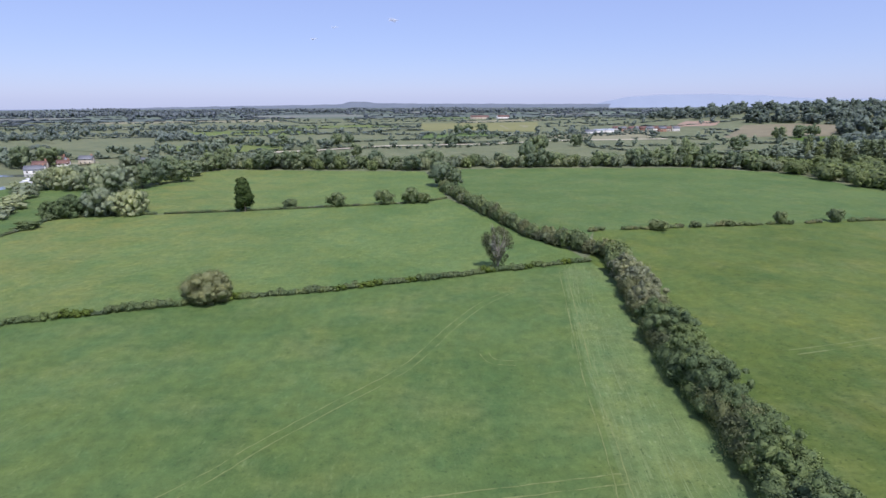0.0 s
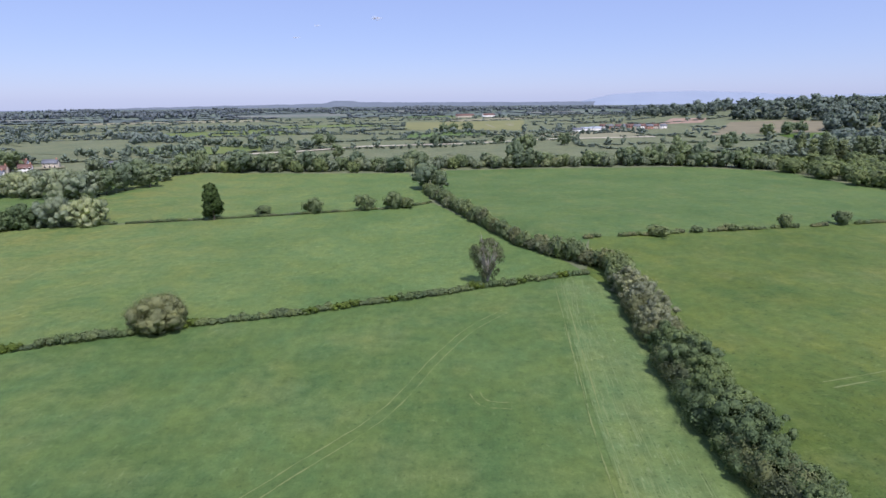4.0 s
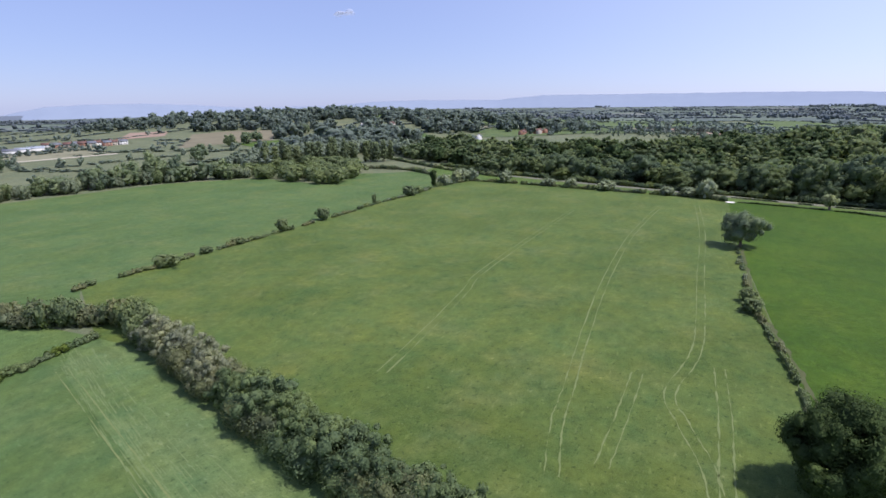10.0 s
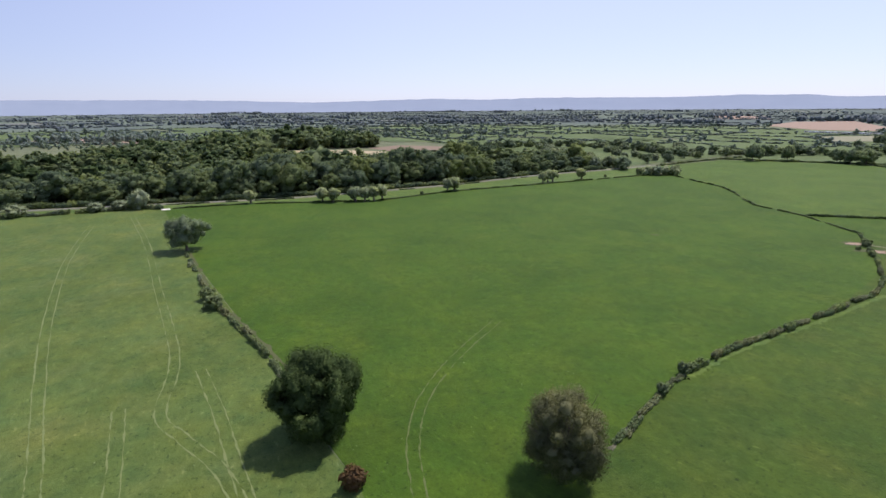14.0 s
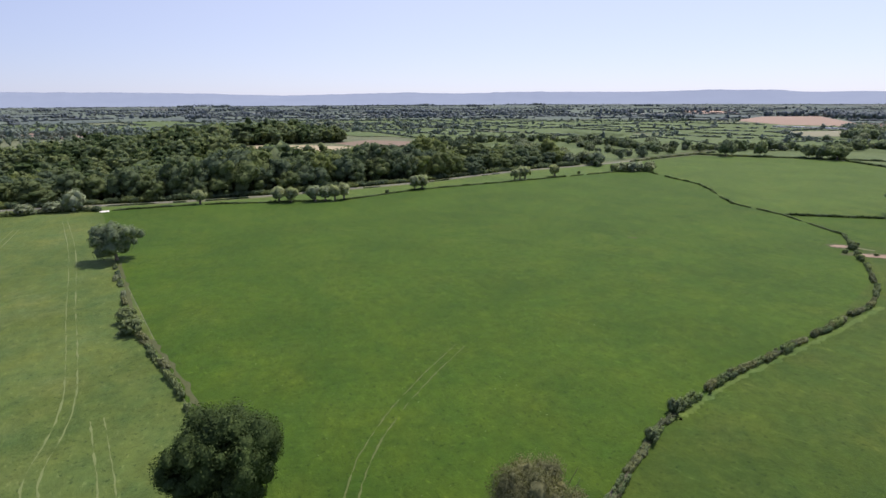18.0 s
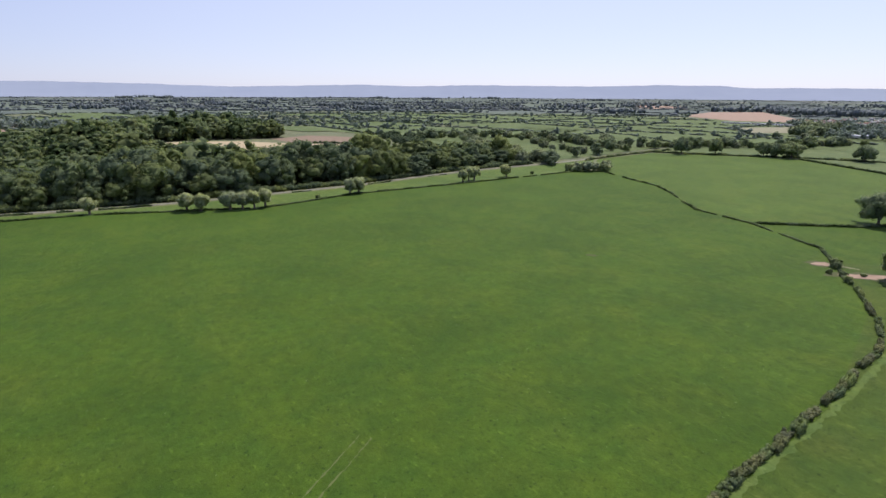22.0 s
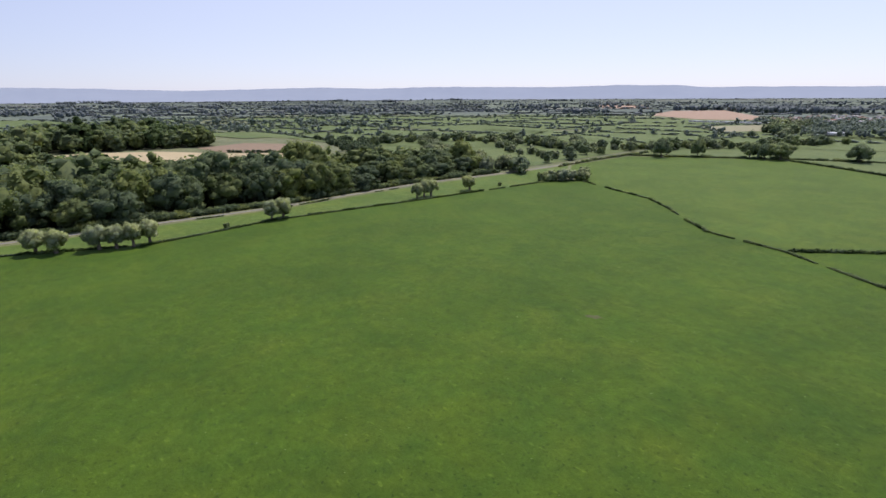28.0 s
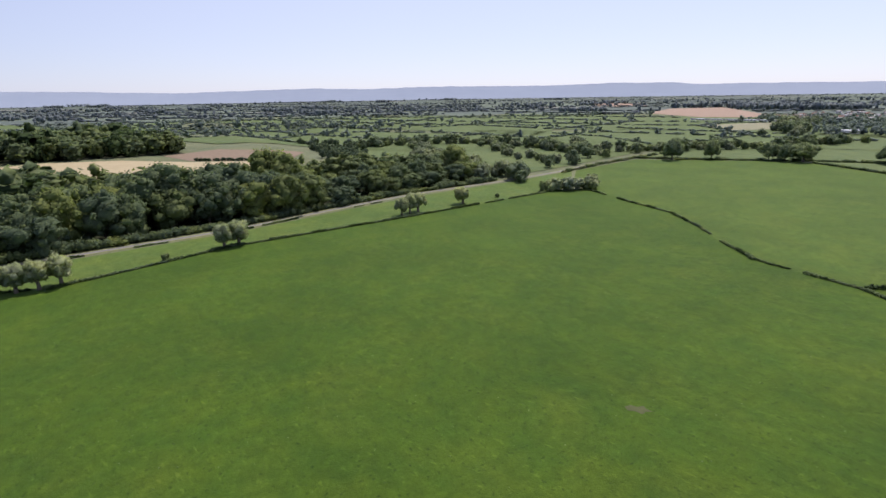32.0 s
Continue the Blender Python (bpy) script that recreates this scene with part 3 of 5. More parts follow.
GREENS = [LEAF_HEDGE, LEAF_WOOD, LEAF_HEDGE, LEAF_SALLOW, LEAF_HEDGE, LEAF_BROWN]
HEDGES = {
    "big": (hedge_pieces("hedge_big", 11, 5.0, 6.0, 8.0, 4200, 0.16, [LEAF_BIG, LEAF_BIG, LEAF_THORN]), 5.0),
    "thicket": (hedge_pieces("hedge_thicket", 15, 5.0, 6.0, 8.0, 3600, 0.17, [LEAF_BROWN, LEAF_THORN]), 5.0),
    "mid": (hedge_pieces("hedge_mid", 21, 4.5, 4.5, 5.0, 900, 0.32, [LEAF_BROWN, LEAF_HEDGE, LEAF_HEDGE, LEAF_BROWN]), 4.5),
    "low": (hedge_pieces("hedge_low", 31, 4.0, 2.0, 2.6, 900, 0.15, [LEAF_HEDGE, LEAF_BIG, LEAF_BIG, LEAF_BRIGHT, LEAF_HEDGE]), 4.0),
    "scrub": (hedge_pieces("hedge_scrub", 41, 4.0, 1.8, 2.2, 320, 0.22, GREENS), 4.0),
    "weedy": (hedge_pieces("hedge_weedy", 61, 4.0, 1.6, 2.2, 760, 0.13, [LEAF_BIG, LEAF_THORN, LEAF_BIG, LEAF_BROWN, LEAF_WOOD]), 4.0),
    "under": (hedge_pieces("hedge_under", 71, 5.0, 3.2, 5.0, 420, 0.32, [LEAF_WOOD, LEAF_LIME, LEAF_WOOD]), 5.0),
    "clipped": (hedge_pieces("hedge_clipped", 51, 6.0, 1.3, 1.6, 340, 0.17, [LEAF_OAK, LEAF_WOOD, LEAF_BIG]), 6.0),
}


def along(points, step):
    """Places and headings every step metres along a line."""
    pts = [Vector(p) for p in points]
    out, carry = [], step / 2
    for a, b in zip(pts, pts[1:]):
        d = b - a
        while carry <= d.length:
            p = a + d * (carry / d.length)
            out.append((p.x, p.y, math.degrees(math.atan2(d.y, d.x))))
            carry += step
        carry -= d.length
    return out


def hedgerow(points, style, label, h=1.0, w=1.0, vary=0.25, gaps=0.0, step=0.85, wander=0.0):
    meshes, length = HEDGES[style]
    ob = thing("hedgerow", label, "hedge", (*points[0], 0))
    for x, y, a in along(points, length * step):
        if random.random() < gaps:
            continue
        s = random.uniform(1 - vary, 1 + vary)
        m = pose(x - points[0][0] + random.gauss(0, wander), y - points[0][1] + random.gauss(0, wander), float(lift(x, y)), 0, 0, a + random.choice((0, 180)) + random.uniform(-6, 6))
        part("shrub", random.choice(meshes), ob, m=m @ Matrix.Diagonal((random.uniform(0.95, 1.15), w * random.uniform(0.85, 1.15), h * s, 1)))
    return ob


# ---- the ground ----
def ground_sheet():
    rad = np.concatenate([[0], np.geomspace(40, 4900, 110)])
    ang = np.linspace(0, 2 * np.pi, 241)[:-1]
    v = [(120.0, 60.0, 0.0)]
    rr, aa = np.meshgrid(rad[1:], ang, indexing="ij")
    x, y = 120 + rr * np.sin(aa), 60 + rr * np.cos(aa)
    v = np.concatenate([[[120.0, 60.0, 0.0]], np.stack([x, y, lift(x, y)], -1).reshape(-1, 3)])
    n = len(ang)
    tri = [(0, 1 + (j + 1) % n, 1 + j) for j in range(n)]
    for i in range(len(rad) - 2):
        a, b = 1 + i * n, 1 + (i + 1) * n
        for j in range(n):
            k = (j + 1) % n
            tri += [(a + j, a + k, b + k), (a + j, b + k, b + j)]
    return tagged(new("ground", mesh_from("ground", v, tri, [GRASS_FAR], True)), "green countryside reaching to the horizon", "ground", kind="structure")


def sheet(name, corners, mat, label, category, z=0.02):
    """A flat field or patch, a little above the ground."""
    bm = bmesh.new()
    face = bm.faces.new([bm.verts.new((x, y, z)) for x, y in corners])
    face.normal_update()
    if face.normal.z < 0:
        face.normal_flip()
    bmesh.ops.triangulate(bm, faces=bm.faces[:])
    me = bpy.data.meshes.new(name)
    bm.to_mesh(me)
    bm.free()
    me.materials.append(mat)
    return tagged(new(name, me), label, category, kind="structure")


def ribbon(points, width, z, mat, name, smooth_steps=6, uneven=0.0):
    """A strip along a softened line; it follows the ground."""
    pts = [np.array(p, float) for p in points]
    line = []
    for i in range(len(pts) - 1):
        p0, p1, p2, p3 = pts[max(i - 1, 0)], pts[i], pts[i + 1], pts[min(i + 2, len(pts) - 1)]
        for s in np.linspace(0, 1, smooth_steps, endpoint=False):
            line.append(0.5 * (2 * p1 + (p2 - p0) * s + (2 * p0 - 5 * p1 + 4 * p2 - p3) * s * s + (3 * p1 - p0 - 3 * p2 + p3) * s**3))
    line = np.array(line + [pts[-1]])
    d = np.gradient(line, axis=0)
    d /= np.linalg.norm(d, axis=1, keepdims=True) + 1e-9
    side = np.stack([-d[:, 1], d[:, 0]], 1)
    rng = np.random.default_rng(len(points) + int(abs(points[0][0])))
    soft = lambda a: (np.roll(a, 1, 0) + 2 * a + np.roll(a, -1, 0)) / 2.6
    wl = width * 0.5 * (1 + uneven * soft(rng.normal(size=(len(line), 1)))).clip(0.02, 2)
    wr = width * 0.5 * (1 + uneven * soft(rng.normal(size=(len(line), 1)))).clip(0.02, 2)
    l, r = line + side * wl, line - side * wr
    v = np.concatenate([np.c_[l, lift(l[:, 0], l[:, 1]) + z], np.c_[r, lift(r[:, 0], r[:, 1]) + z]])
    n = len(line)
    f = [(i + n, i + n + 1, i + 1, i) for i in range(n - 1)]
    return mesh_from(name, v, f, [mat])


ground_sheet()

# ---- the fields ----
DITCH = [(330, 110), (330, 85), (329, 67), (323, 41), (313, -2), (322, -30), (329, -50), (335, -119), (346, -211)]
ROAD = [(442, 470), (418, 406), (386, 337), (367, 284), (361, 240), (355, 193), (349, 125), (343, 66), (343, 33), (349, -13), (356, -60), (370, -107), (381, -150), (388, -210), (400, -273), (416, -322), (420, -356), (432, -420)]
FIELDS = [
    ([(-86, 148), (-13, 171), (37, 189), (64, 198), (62, 150), (60, 90), (58, 58), (20, 20), (-250, -100), (-220, 90)], GRASS_A, "green meadow with a mown strip beside the hedge"),
    ([(-86, 148), (-13, 171), (37, 189), (64, 198), (60, 213), (38, 262), (20, 310), (-12, 295), (-78, 278), (-156, 264), (-152, 231), (-180, 150), (-220, 90)], GRASS_B, "green meadow yellowed by buttercups at one end"),
    ([(-156, 266), (-78, 280), (-12, 297), (19, 312), (16, 350), (4, 419), (-58, 423), (-143, 432), (-169, 399), (-162, 344), (-140, 300)], GRASS_B, "small green pasture behind a ditch"),
    ([(66, 212), (77, 240), (134, 247), (227, 261), (290, 270), (333, 303), (350, 328), (342, 385), (292, 347), (261, 339), (259, 366), (257, 405), (205, 435), (108, 436), (24, 431), (17, 350), (25, 302), (48, 229)], GRASS_A, "smooth green hay field below a tree line"),
    ([(64, 198), (77, 240), (134, 247), (227, 261), (290, 270), (326, 268), (332, 216), (337, 120), (330, 110), (235, 92.2), (126, 66.2), (92, 59.2), (84, 57), (70, 56), (58, 58), (60, 90), (60, 150)], GRASS_E, "olive-green hay field crossed by wheel tracks"),
    ([(92, 59), (126, 66), (235, 92), *DITCH, (336, -231), (279, -215), (224, -178), (195, -175), (181, -169.5), (168, -164), (160, -161), (148, -147), (123, -115), (103, -62), (93, -10), (78, 18), (74, 27), (40, 40), (58, 58), (70, 56), (84, 57)], GRASS_C, "large lush green pasture with faint mowing lines"),
    ([(74, 27), (78, 18), (93, -10), (103, -62), (123, -115), (148, -147), (60, -280), (-100, -250), (20, 20), (40, 40)], GRASS_F, "olive-green pasture beside the ditch"),
    ([(336, -231), (352, -232), (395, -277), (412, -356), (393, -374), (331, -430), (321, -425), (241, -390), (140, -330), (170, -209), (195, -175), (224, -178), (279, -215)], GRASS_D, "pale green pasture bordered by hedgerow oaks"),
    ([(195, -176), (170, -209), (140, -330), (60, -280), (148, -147), (160, -161), (168, -164), (181, -169.5)], GRASS_C, "corner of green pasture by a gateway"),
    ([*DITCH, (352, -232), (395, -273), (383, -210), (376, -150), (365, -107), (351, -60), (344, -13), (338, 33), (338, 66), (344, 125), (350, 193), (356, 240), (362, 284), (380, 337), (350, 328), (333, 303), (326, 268), (332, 216), (337, 120)], GRASS_V, "bright strip of grass between ditch and road"),
]
FIELDS.append(([(-156, 266), (-140, 300), (-162, 344), (-169, 399), (-230, 402), (-236, 350), (-258, 300), (-300, 200), (-220, 90), (-180, 150), (-152, 231)], GRASS_A, "rough green meadow along the river"))
for i, (corners, mat, label) in enumerate(FIELDS):
    sheet(f"field_{i + 1}", corners, mat, label, "field", 0.02 + 0.004 * i)
tagged(new("road", ribbon(ROAD, 2.7, 0.09, ASPHALT, "road")), "narrow grey country road along the wood", "road", kind="structure")
for side in (-1.7, 1.7):
    off = [(x + side, y) for x, y in ROAD]
    tagged(new("road_verge", ribbon(off, 0.7, 0.12, VERGE, "verge", uneven=0.25)), "dry pale grass verge of the road", "verge", kind="structure")

# wheel tracks: pairs of flattened lines through the hay
TRACKS = [
    [(301, 136), (233, 129), (171, 117.5), (129, 107.5), (105, 101), (93, 98), (80, 93)],
    [(310, 121), (250, 106.8), (187, 94.9), (153, 88.2), (132, 85), (113, 85.3), (104, 81), (94, 75.4), (84, 72)],
    [(128, 79.8), (109.5, 75.8), (94.6, 73.2), (78, 70)],
    [(89, 133), (113, 139), (138, 146), (153, 151), (198, 158.5), (270, 169)],
    [(117, 92.3), (103.7, 90.3), (86, 88)],
    [(130, 13.5), (126, 18), (120, 25), (110, 35), (100, 42.5), (89, 47.3), (76, 50)],
    [(53, 186), (47.5, 146), (44, 120.5), (42.2, 102), (40.5, 85), (40, 60)],
    [(-45, 66), (-19, 91.7), (-11, 102), (-2.4, 112.4), (10, 127.2), (19, 146), (27, 160), (36, 170)],
    [(12, 90), (30.4, 93.1), (42, 95)],
    [(25.5, 133), (27, 129.5), (31.5, 128.5)],
]
for line in TRACKS:
    a = np.array(line, float)
    d = np.gradient(a, axis=0)
    d /= np.linalg.norm(d, axis=1, keepdims=True)
    side = np.stack([-d[:, 1], d[:, 0]], 1)
    lush = line[0] == (130, 13.5)
    ob = thing("wheel_tracks", "pair of pale wheel tracks pressed into the grass", "track", kind="structure")
    for s in (-1.0, 1.0):
        part("rut", ribbon([tuple(p) for p in a + side * s], 0.18 if line[0][0] < 60 else 0.22, 0.075, TRACK_C if lush else TRACK, "rut", 22, 0.95), ob)
# mown swathes beside the big hedge
sheet("mown_strip", [(60.5, 60), (61, 90), (61.5, 112), (62.5, 128), (64, 150), (66, 172), (66.5, 186), (64, 196), (58, 195), (53, 186), (50, 166), (47.5, 146), (45.5, 133), (44, 120.5), (42.2, 102), (40.5, 85), (40, 60)], GRASS_M, "pale mown strip of meadow beside the tall hedge", "field", 0.068)
swathes = thing("mown_swathes", "long pale swathes of cut grass beside the hedge", "track", kind="structure")
dashes = []
for i in range(430):
    y = random.uniform(62, 192)
    lean = 0.06 + 0.0011 * (y - 60)
    x = 41.5 + (y - 60) * 0.02 + max(0, y - 130) * 0.14 + random.triangular(0, 17 - 0.06 * (y - 60), 3)
    ln, wd, z = random.uniform(0.8, 6.5), random.uniform(0.04, 0.12), 0.07 + 0.00005 * i
    dx = lean * ln
    dashes.append((np.array([(x - wd, y, z), (x + wd, y, z), (x + dx + wd * 0.4, y + ln, z), (x + dx - wd * 0.4, y + ln, z)]), np.array([(0, 1, 2, 3)])))
dv, df = join(dashes)
tagged(part("swathe", mesh_from("swathe", dv, df, [SWATHE]), swathes), kind="stuff")
def blot(name, cx, cy, rx, ry, mat, label, z, seed, turn=0.0):
    """An irregular worn patch."""
    br = random.Random(seed)
    ph = [br.uniform(0, 6.28) for _ in range(4)]
    pts = []
    for i in range(44):
        a = 2 * math.pi * i / 44
        r = 1 + 0.16 * math.sin(2 * a + ph[0]) + 0.13 * math.sin(3 * a + ph[1]) + 0.1 * math.sin(7 * a + ph[2]) + 0.08 * math.sin(11 * a + ph[3])
        x, y = rx * r * math.cos(a), ry * r * math.sin(a)
        pts.append((cx + x * math.cos(turn) - y * math.sin(turn), cy + x * math.sin(turn) + y * math.cos(turn)))
    return sheet(name, pts, mat, label, "earth", z)


for k, (cx, cy, rx, ry, turn) in enumerate(((149.3, -143, 4.6, 3.4, 1.2), (137.0, -141, 8.5, 4.0, 0.95))):
    blot("gateway_wear", cx, cy, rx, ry, WORN, "thin worn grass round a field gateway", 0.072, 40 + k, turn)
    blot("gateway_earth", cx, cy, rx * 0.66, ry * 0.62, EARTH, "trodden bare pinkish earth at a field gateway", 0.078, 50 + k, turn)
sheet("worn_patch", [(190.4, -83.6), (189.4, -83.2), (188.7, -83.9), (187.4, -84.3), (187.6, -85.2), (187.0, -86.2), (188.1, -86.0), (188.9, -86.3), (189.3, -85.2), (190.2, -84.8)], WORN, "small worn patch of dry grass", "earth", 0.075)

# flat white patch in place of an unidentified white spot
sheet("white_patch", [(327.2, 106.6), (331.4, 107.4), (331, 110.9), (329.4, 111.3), (326.9, 110.2)], WHITE_WALL, "small flat white patch at a field corner", "pad", 0.13)

# ---- hedges ----
hedgerow([(61.2, 60), (61.8, 91), (62.4, 112), (63.2, 128), (65.2, 146)], "big", "tall thick overgrown hawthorn hedge between two meadows", 0.78, 0.98, 0.2, wander=0.5)
hedgerow([(65.6, 149), (67.2, 162), (68.5, 172)], "thicket", "tall pale brownish thicket in the hedge", 0.8, 0.9, 0.2, wander=0.5)
hedgerow([(69, 176), (70, 190), (71, 204)], "mid", "thinner brownish end of the tall hedge", 1.3, 1.25, 0.3, wander=0.6)
hedgerow([(71, 203), (62, 213), (50, 229), (40, 262), (27, 302), (17, 340)], "mid", "grey-green overgrown hedge running to a tall tree", 1.15, 0.95, 0.35, wander=0.4)
hedgerow([(64, 198), (42, 190.5), (20, 182.5), (-13, 171), (-36, 165), (-60, 157), (-86, 148), (-140, 130), (-220, 90)], "low", "low ragged green hedge across the meadow", 0.78, 1.0, 0.35, wander=0.2)
hedgerow([(-152, 231), (-151, 248), (-156, 265), (-117, 272), (-78, 279), (-33, 289), (5, 299), (19, 311)], "scrub", "thin weedy ditch hedge with gaps", 0.6, 0.9, 0.3, 0.1)
hedgerow([(74, 238), (110, 243.5), (138, 247), (184, 253), (227, 261), (262, 264), (292, 270)], "scrub", "straggling low hedge with shrubs", 0.8, 1.0, 0.4, 0.32, wander=0.3)
hedgerow([(292, 271), (310, 270), (326, 268), (330, 250), (331, 216), (334, 150), (337, 120), (331, 112)], "scrub", "scrubby hedge along the roadside strip", 1.2, 1.3, 0.5, 0.12, wander=0.4)
hedgerow([(228, 91), (202, 86), (166, 79), (156, 75), (126, 66), (103, 62)], "scrub", "thin dark hedge between two oaks", 0.62, 0.58, 0.5, 0.3, wander=0.3)
hedgerow(DITCH, "clipped", "low clipped hedge along the ditch, casting a dark line", 0.72, 0.7, 0.3, 0.06)
hedgerow([(346, -211), (338, -229), (305, -220), (279, -215), (259, -203), (246, -194)], "clipped", "low dark field hedge", 0.65, 0.7, 0.35, 0.05)
hedgerow([(240, -189), (223, -178), (206, -176), (195, -175), (181, -169.5), (168, -164), (160, -161), (153, -152.5), (148.5, -147)], "clipped", "low dark field hedge towards the gateway", 0.7, 0.75, 0.35, 0.05)
hedgerow([(143, -140), (138.5, -134), (130, -124.5), (123, -114), (117, -106), (111.5, -95), (110, -90)], "scrub", "patchy low hedge below the gateway", 0.6, 0.6, 0.4, 0.25)
hedgerow([(110, -92), (104, -64), (101, -46), (97.5, -26), (93, -10)], "weedy", "dense low green hedge along a ditch", 0.8, 0.7, 0.4, 0.06, wander=0.2)
hedgerow([(92.5, -9), (90, -3), (87.4, 2), (83, 9.5), (79.8, 15.5)], "weedy", "broken weedy growth along a muddy ditch", 0.55, 0.55, 0.5, 0.08, 0.6, wander=0.35)
hedgerow([(193, -177), (178, -197), (170, -209), (160, -240)], "clipped", "straight dark clipped hedge", 0.95, 1.1, 0.06)
hedgerow([(322, -426), (280, -408), (241, -390), (200, -372)], "clipped", "long low hedge beyond the oaks", 1.2, 1.2, 0.2)
tagged(new("dry_strip", ribbon([(228, 89.6), (202, 84.6), (166, 77.6), (156, 73.6), (126, 64.6), (103, 60.4)], 1.0, 0.085, WORN, "dry_strip", 30, 0.45)), "dry brownish grass along the thin hedge", "verge", kind="structure")
tagged(new("weedy_strip", ribbon([(108, -92.5), (102.6, -64), (99.6, -46), (96.2, -26), (91.6, -10), (91, -8)], 1.2, 0.085, GRASS_V, "weedy_strip", 40, 0.45)), "pale weedy grass along the ditch hedge", "verge", kind="structure")
roadside = [(x - 3.4, y) for x, y in ROAD if -160 < y < 150]
hedgerow(roadside, "clipped", "broken line of low dark roadside hedge", 0.6, 0.6, 0.3, 0.6)
tagged(new("ditch", ribbon([(77.5, 19.5), (79.5, 16.5), (82, 12), (84.5, 7.5), (86, 4.5)], 0.8, 0.085, MUD, "ditch", 8, 0.45)), "shallow muddy ditch with pale wet edge", "ditch", kind="structure")

for x, y, a in along([(62.2, 58), (62.6, 91), (63.2, 112), (64.2, 130), (66, 148)], 5.4):
    h = random.uniform(6.0, 8.6)
    plant("thorn", x + random.uniform(-1.3, 1.7), y, h, h * random.uniform(0.95, 1.25), "dense green hawthorn swelling out of the tall hedge", group="thorns of the tall hedge")
for x, y, a in along([(66.5, 151), (69, 166), (70, 184)], 5.5):
    h = random.uniform(6.2, 8.4)
    plant("pale_thorn", x + random.uniform(-1.5, 2.5), y, h, h * random.uniform(0.95, 1.2), "pale brownish thin-leaved thorn in the tall hedge", group="pale thorns of the tall hedge")
for x, y, a in along([(71, 200), (62, 213), (50, 229), (40, 262), (27, 302), (18, 338)], 8.0):
    h = random.uniform(4.2, 6.6)
    plant(random.choice(("grey_bush", "bush", "bush")), x + random.uniform(-1.2, 1.2), y, h, h * random.uniform(1.0, 1.4), "grey-green shrub bulging out of the hedge", group="shrubs of the long hedge")
# ---- single trees ----
plant("oak", 97.6, 60.4, 13.6, 13.2, "large round dark oak casting a black shadow", variant=0)
plant("field_oak", 233, 91, 12.6, 13.8, "spreading dark oak on the hedge between fields", variant=1)
plant("ash", 74.6, 29.8, 12.7, 11.2, "brownish thinly leaved ash tree beside the ditch")
plant("thin_tree", 33.8, 189, 14.2, 8.0, "half-dead tree with bare grey limbs in the hedge")
plant("tall_tree", -75, 279, 16.0, 10.5, "tall dark tree alone on the ditch line")
plant("red_bush", 82.6, 57.8)
plant("field_tree", 16, 352, 15.5, 15.0, "big dark leafy tree where hedges meet")
plant("field_tree", 24, 345, 12.0, 10.0)
plant("brown_bush", -44, 164, 7.0, 13)
for x, y, h, w in ((-34.5, 290, 7, 9.5), (-56, 287, 4.4, 7.5), (-12, 296, 7.5, 10.5), (1, 298, 8, 10), (8, 299, 5, 8), (103, 240, 4, 9), (134, 247, 2.5, 6), (119, 244.5, 2.5, 5), (156.5, 250, 5.4, 5.5), (182, 253.5, 5.6, 7), (225, 262, 5.5, 2.6), (256, 264, 6, 9), (266, 265, 4, 6), (-153, 262, 2.5, 7)):
    plant("bush", x, y, h, w, group="bushes on the field edges")
plant("poplar", 288, 270, 11.5, 4.2)
for x, y, h, w in ((300, 271, 7, 8), (315, 272, 8, 9), (331, 243, 8, 9), (327, 268, 8, 10), (322, 272, 9, 9), (333, 213, 5, 9), (333, 198, 6, 8), (334, 176, 6, 11), (335, 142, 5, 8), (336, 122, 10, 10.5), (337, 131, 5, 9)):
    plant("pale_bush", x, y, h, w, "pale silvery sallow bush on the roadside strip", group="roadside bushes")
for x, y, h, w in ((-148, 267, 10, 11), (-156, 266, 7.5, 9), (-151, 244, 3.2, 8.5), (-163, 232, 3, 8)):
    plant("thorn", x, y, h, w, "dark green bush on the ditch")
for x, y, h, w in ((-137, 271, 12, 15.5), (-123.5, 272, 11.5, 15), (-176, 335, 16, 17), (-166, 337, 15, 17), (-202, 344, 13, 15), (-194, 340, 10, 12), (-207, 360, 12, 13), (-212, 342, 11, 13)):
    plant("sallow", x, y, h, w, "tall pale grey-green willow near the river", group="riverside willows")
for x, y, h, w in ((-188, 284, 4.5, 12), (-196, 297, 5, 12), (-203, 313, 5, 13), (-212, 326, 6, 13), (-183, 272, 4, 11), (-222, 335, 6, 12), (-178, 262, 3.5, 10)):
    plant("pale_bush", x, y, h, w, "low pale willow scrub on the river bank", group="bank willows")
for x, y, h, w in ((-160, 348, 14, 15), (-157, 362, 15, 17), (-148, 372, 11, 14), (-166, 396, 14, 13), (-160, 384, 12, 14), (-152, 398, 10, 13), (-172, 410, 12, 14)):
    plant("field_tree", x, y, h, w, "leafy green tree at the pasture's edge by the river", group="pasture edge trees")
for x, y, h, w in ((331.5, 67, 6.5, 6), (320.5, 29.5, 7, 6.6), (318, 24, 7, 7), (315.5, 12, 7.2, 7), (314, 7, 6.8, 5.8), (313.5, 2, 7, 5.5), (314.5, -3, 7.4, 6.2), (329.5, -48, 7, 6), (330.5, -53, 7.6, 7), (340, -121, 6.4, 5), (341, -125.5, 7.4, 5), (342, -130, 7.2, 6.4), (346, -156, 7, 6.8)):
    plant("willow", x, y, h * 1.12, w * 1.12, group="row of pollard willows")
plant("bush", 324, -29.5, 2.4, 2.6, "small dark shrub in the ditch hedge")
plant("bush", 349, -178, 2.2, 2.6, "small dark shrub in the ditch hedge")
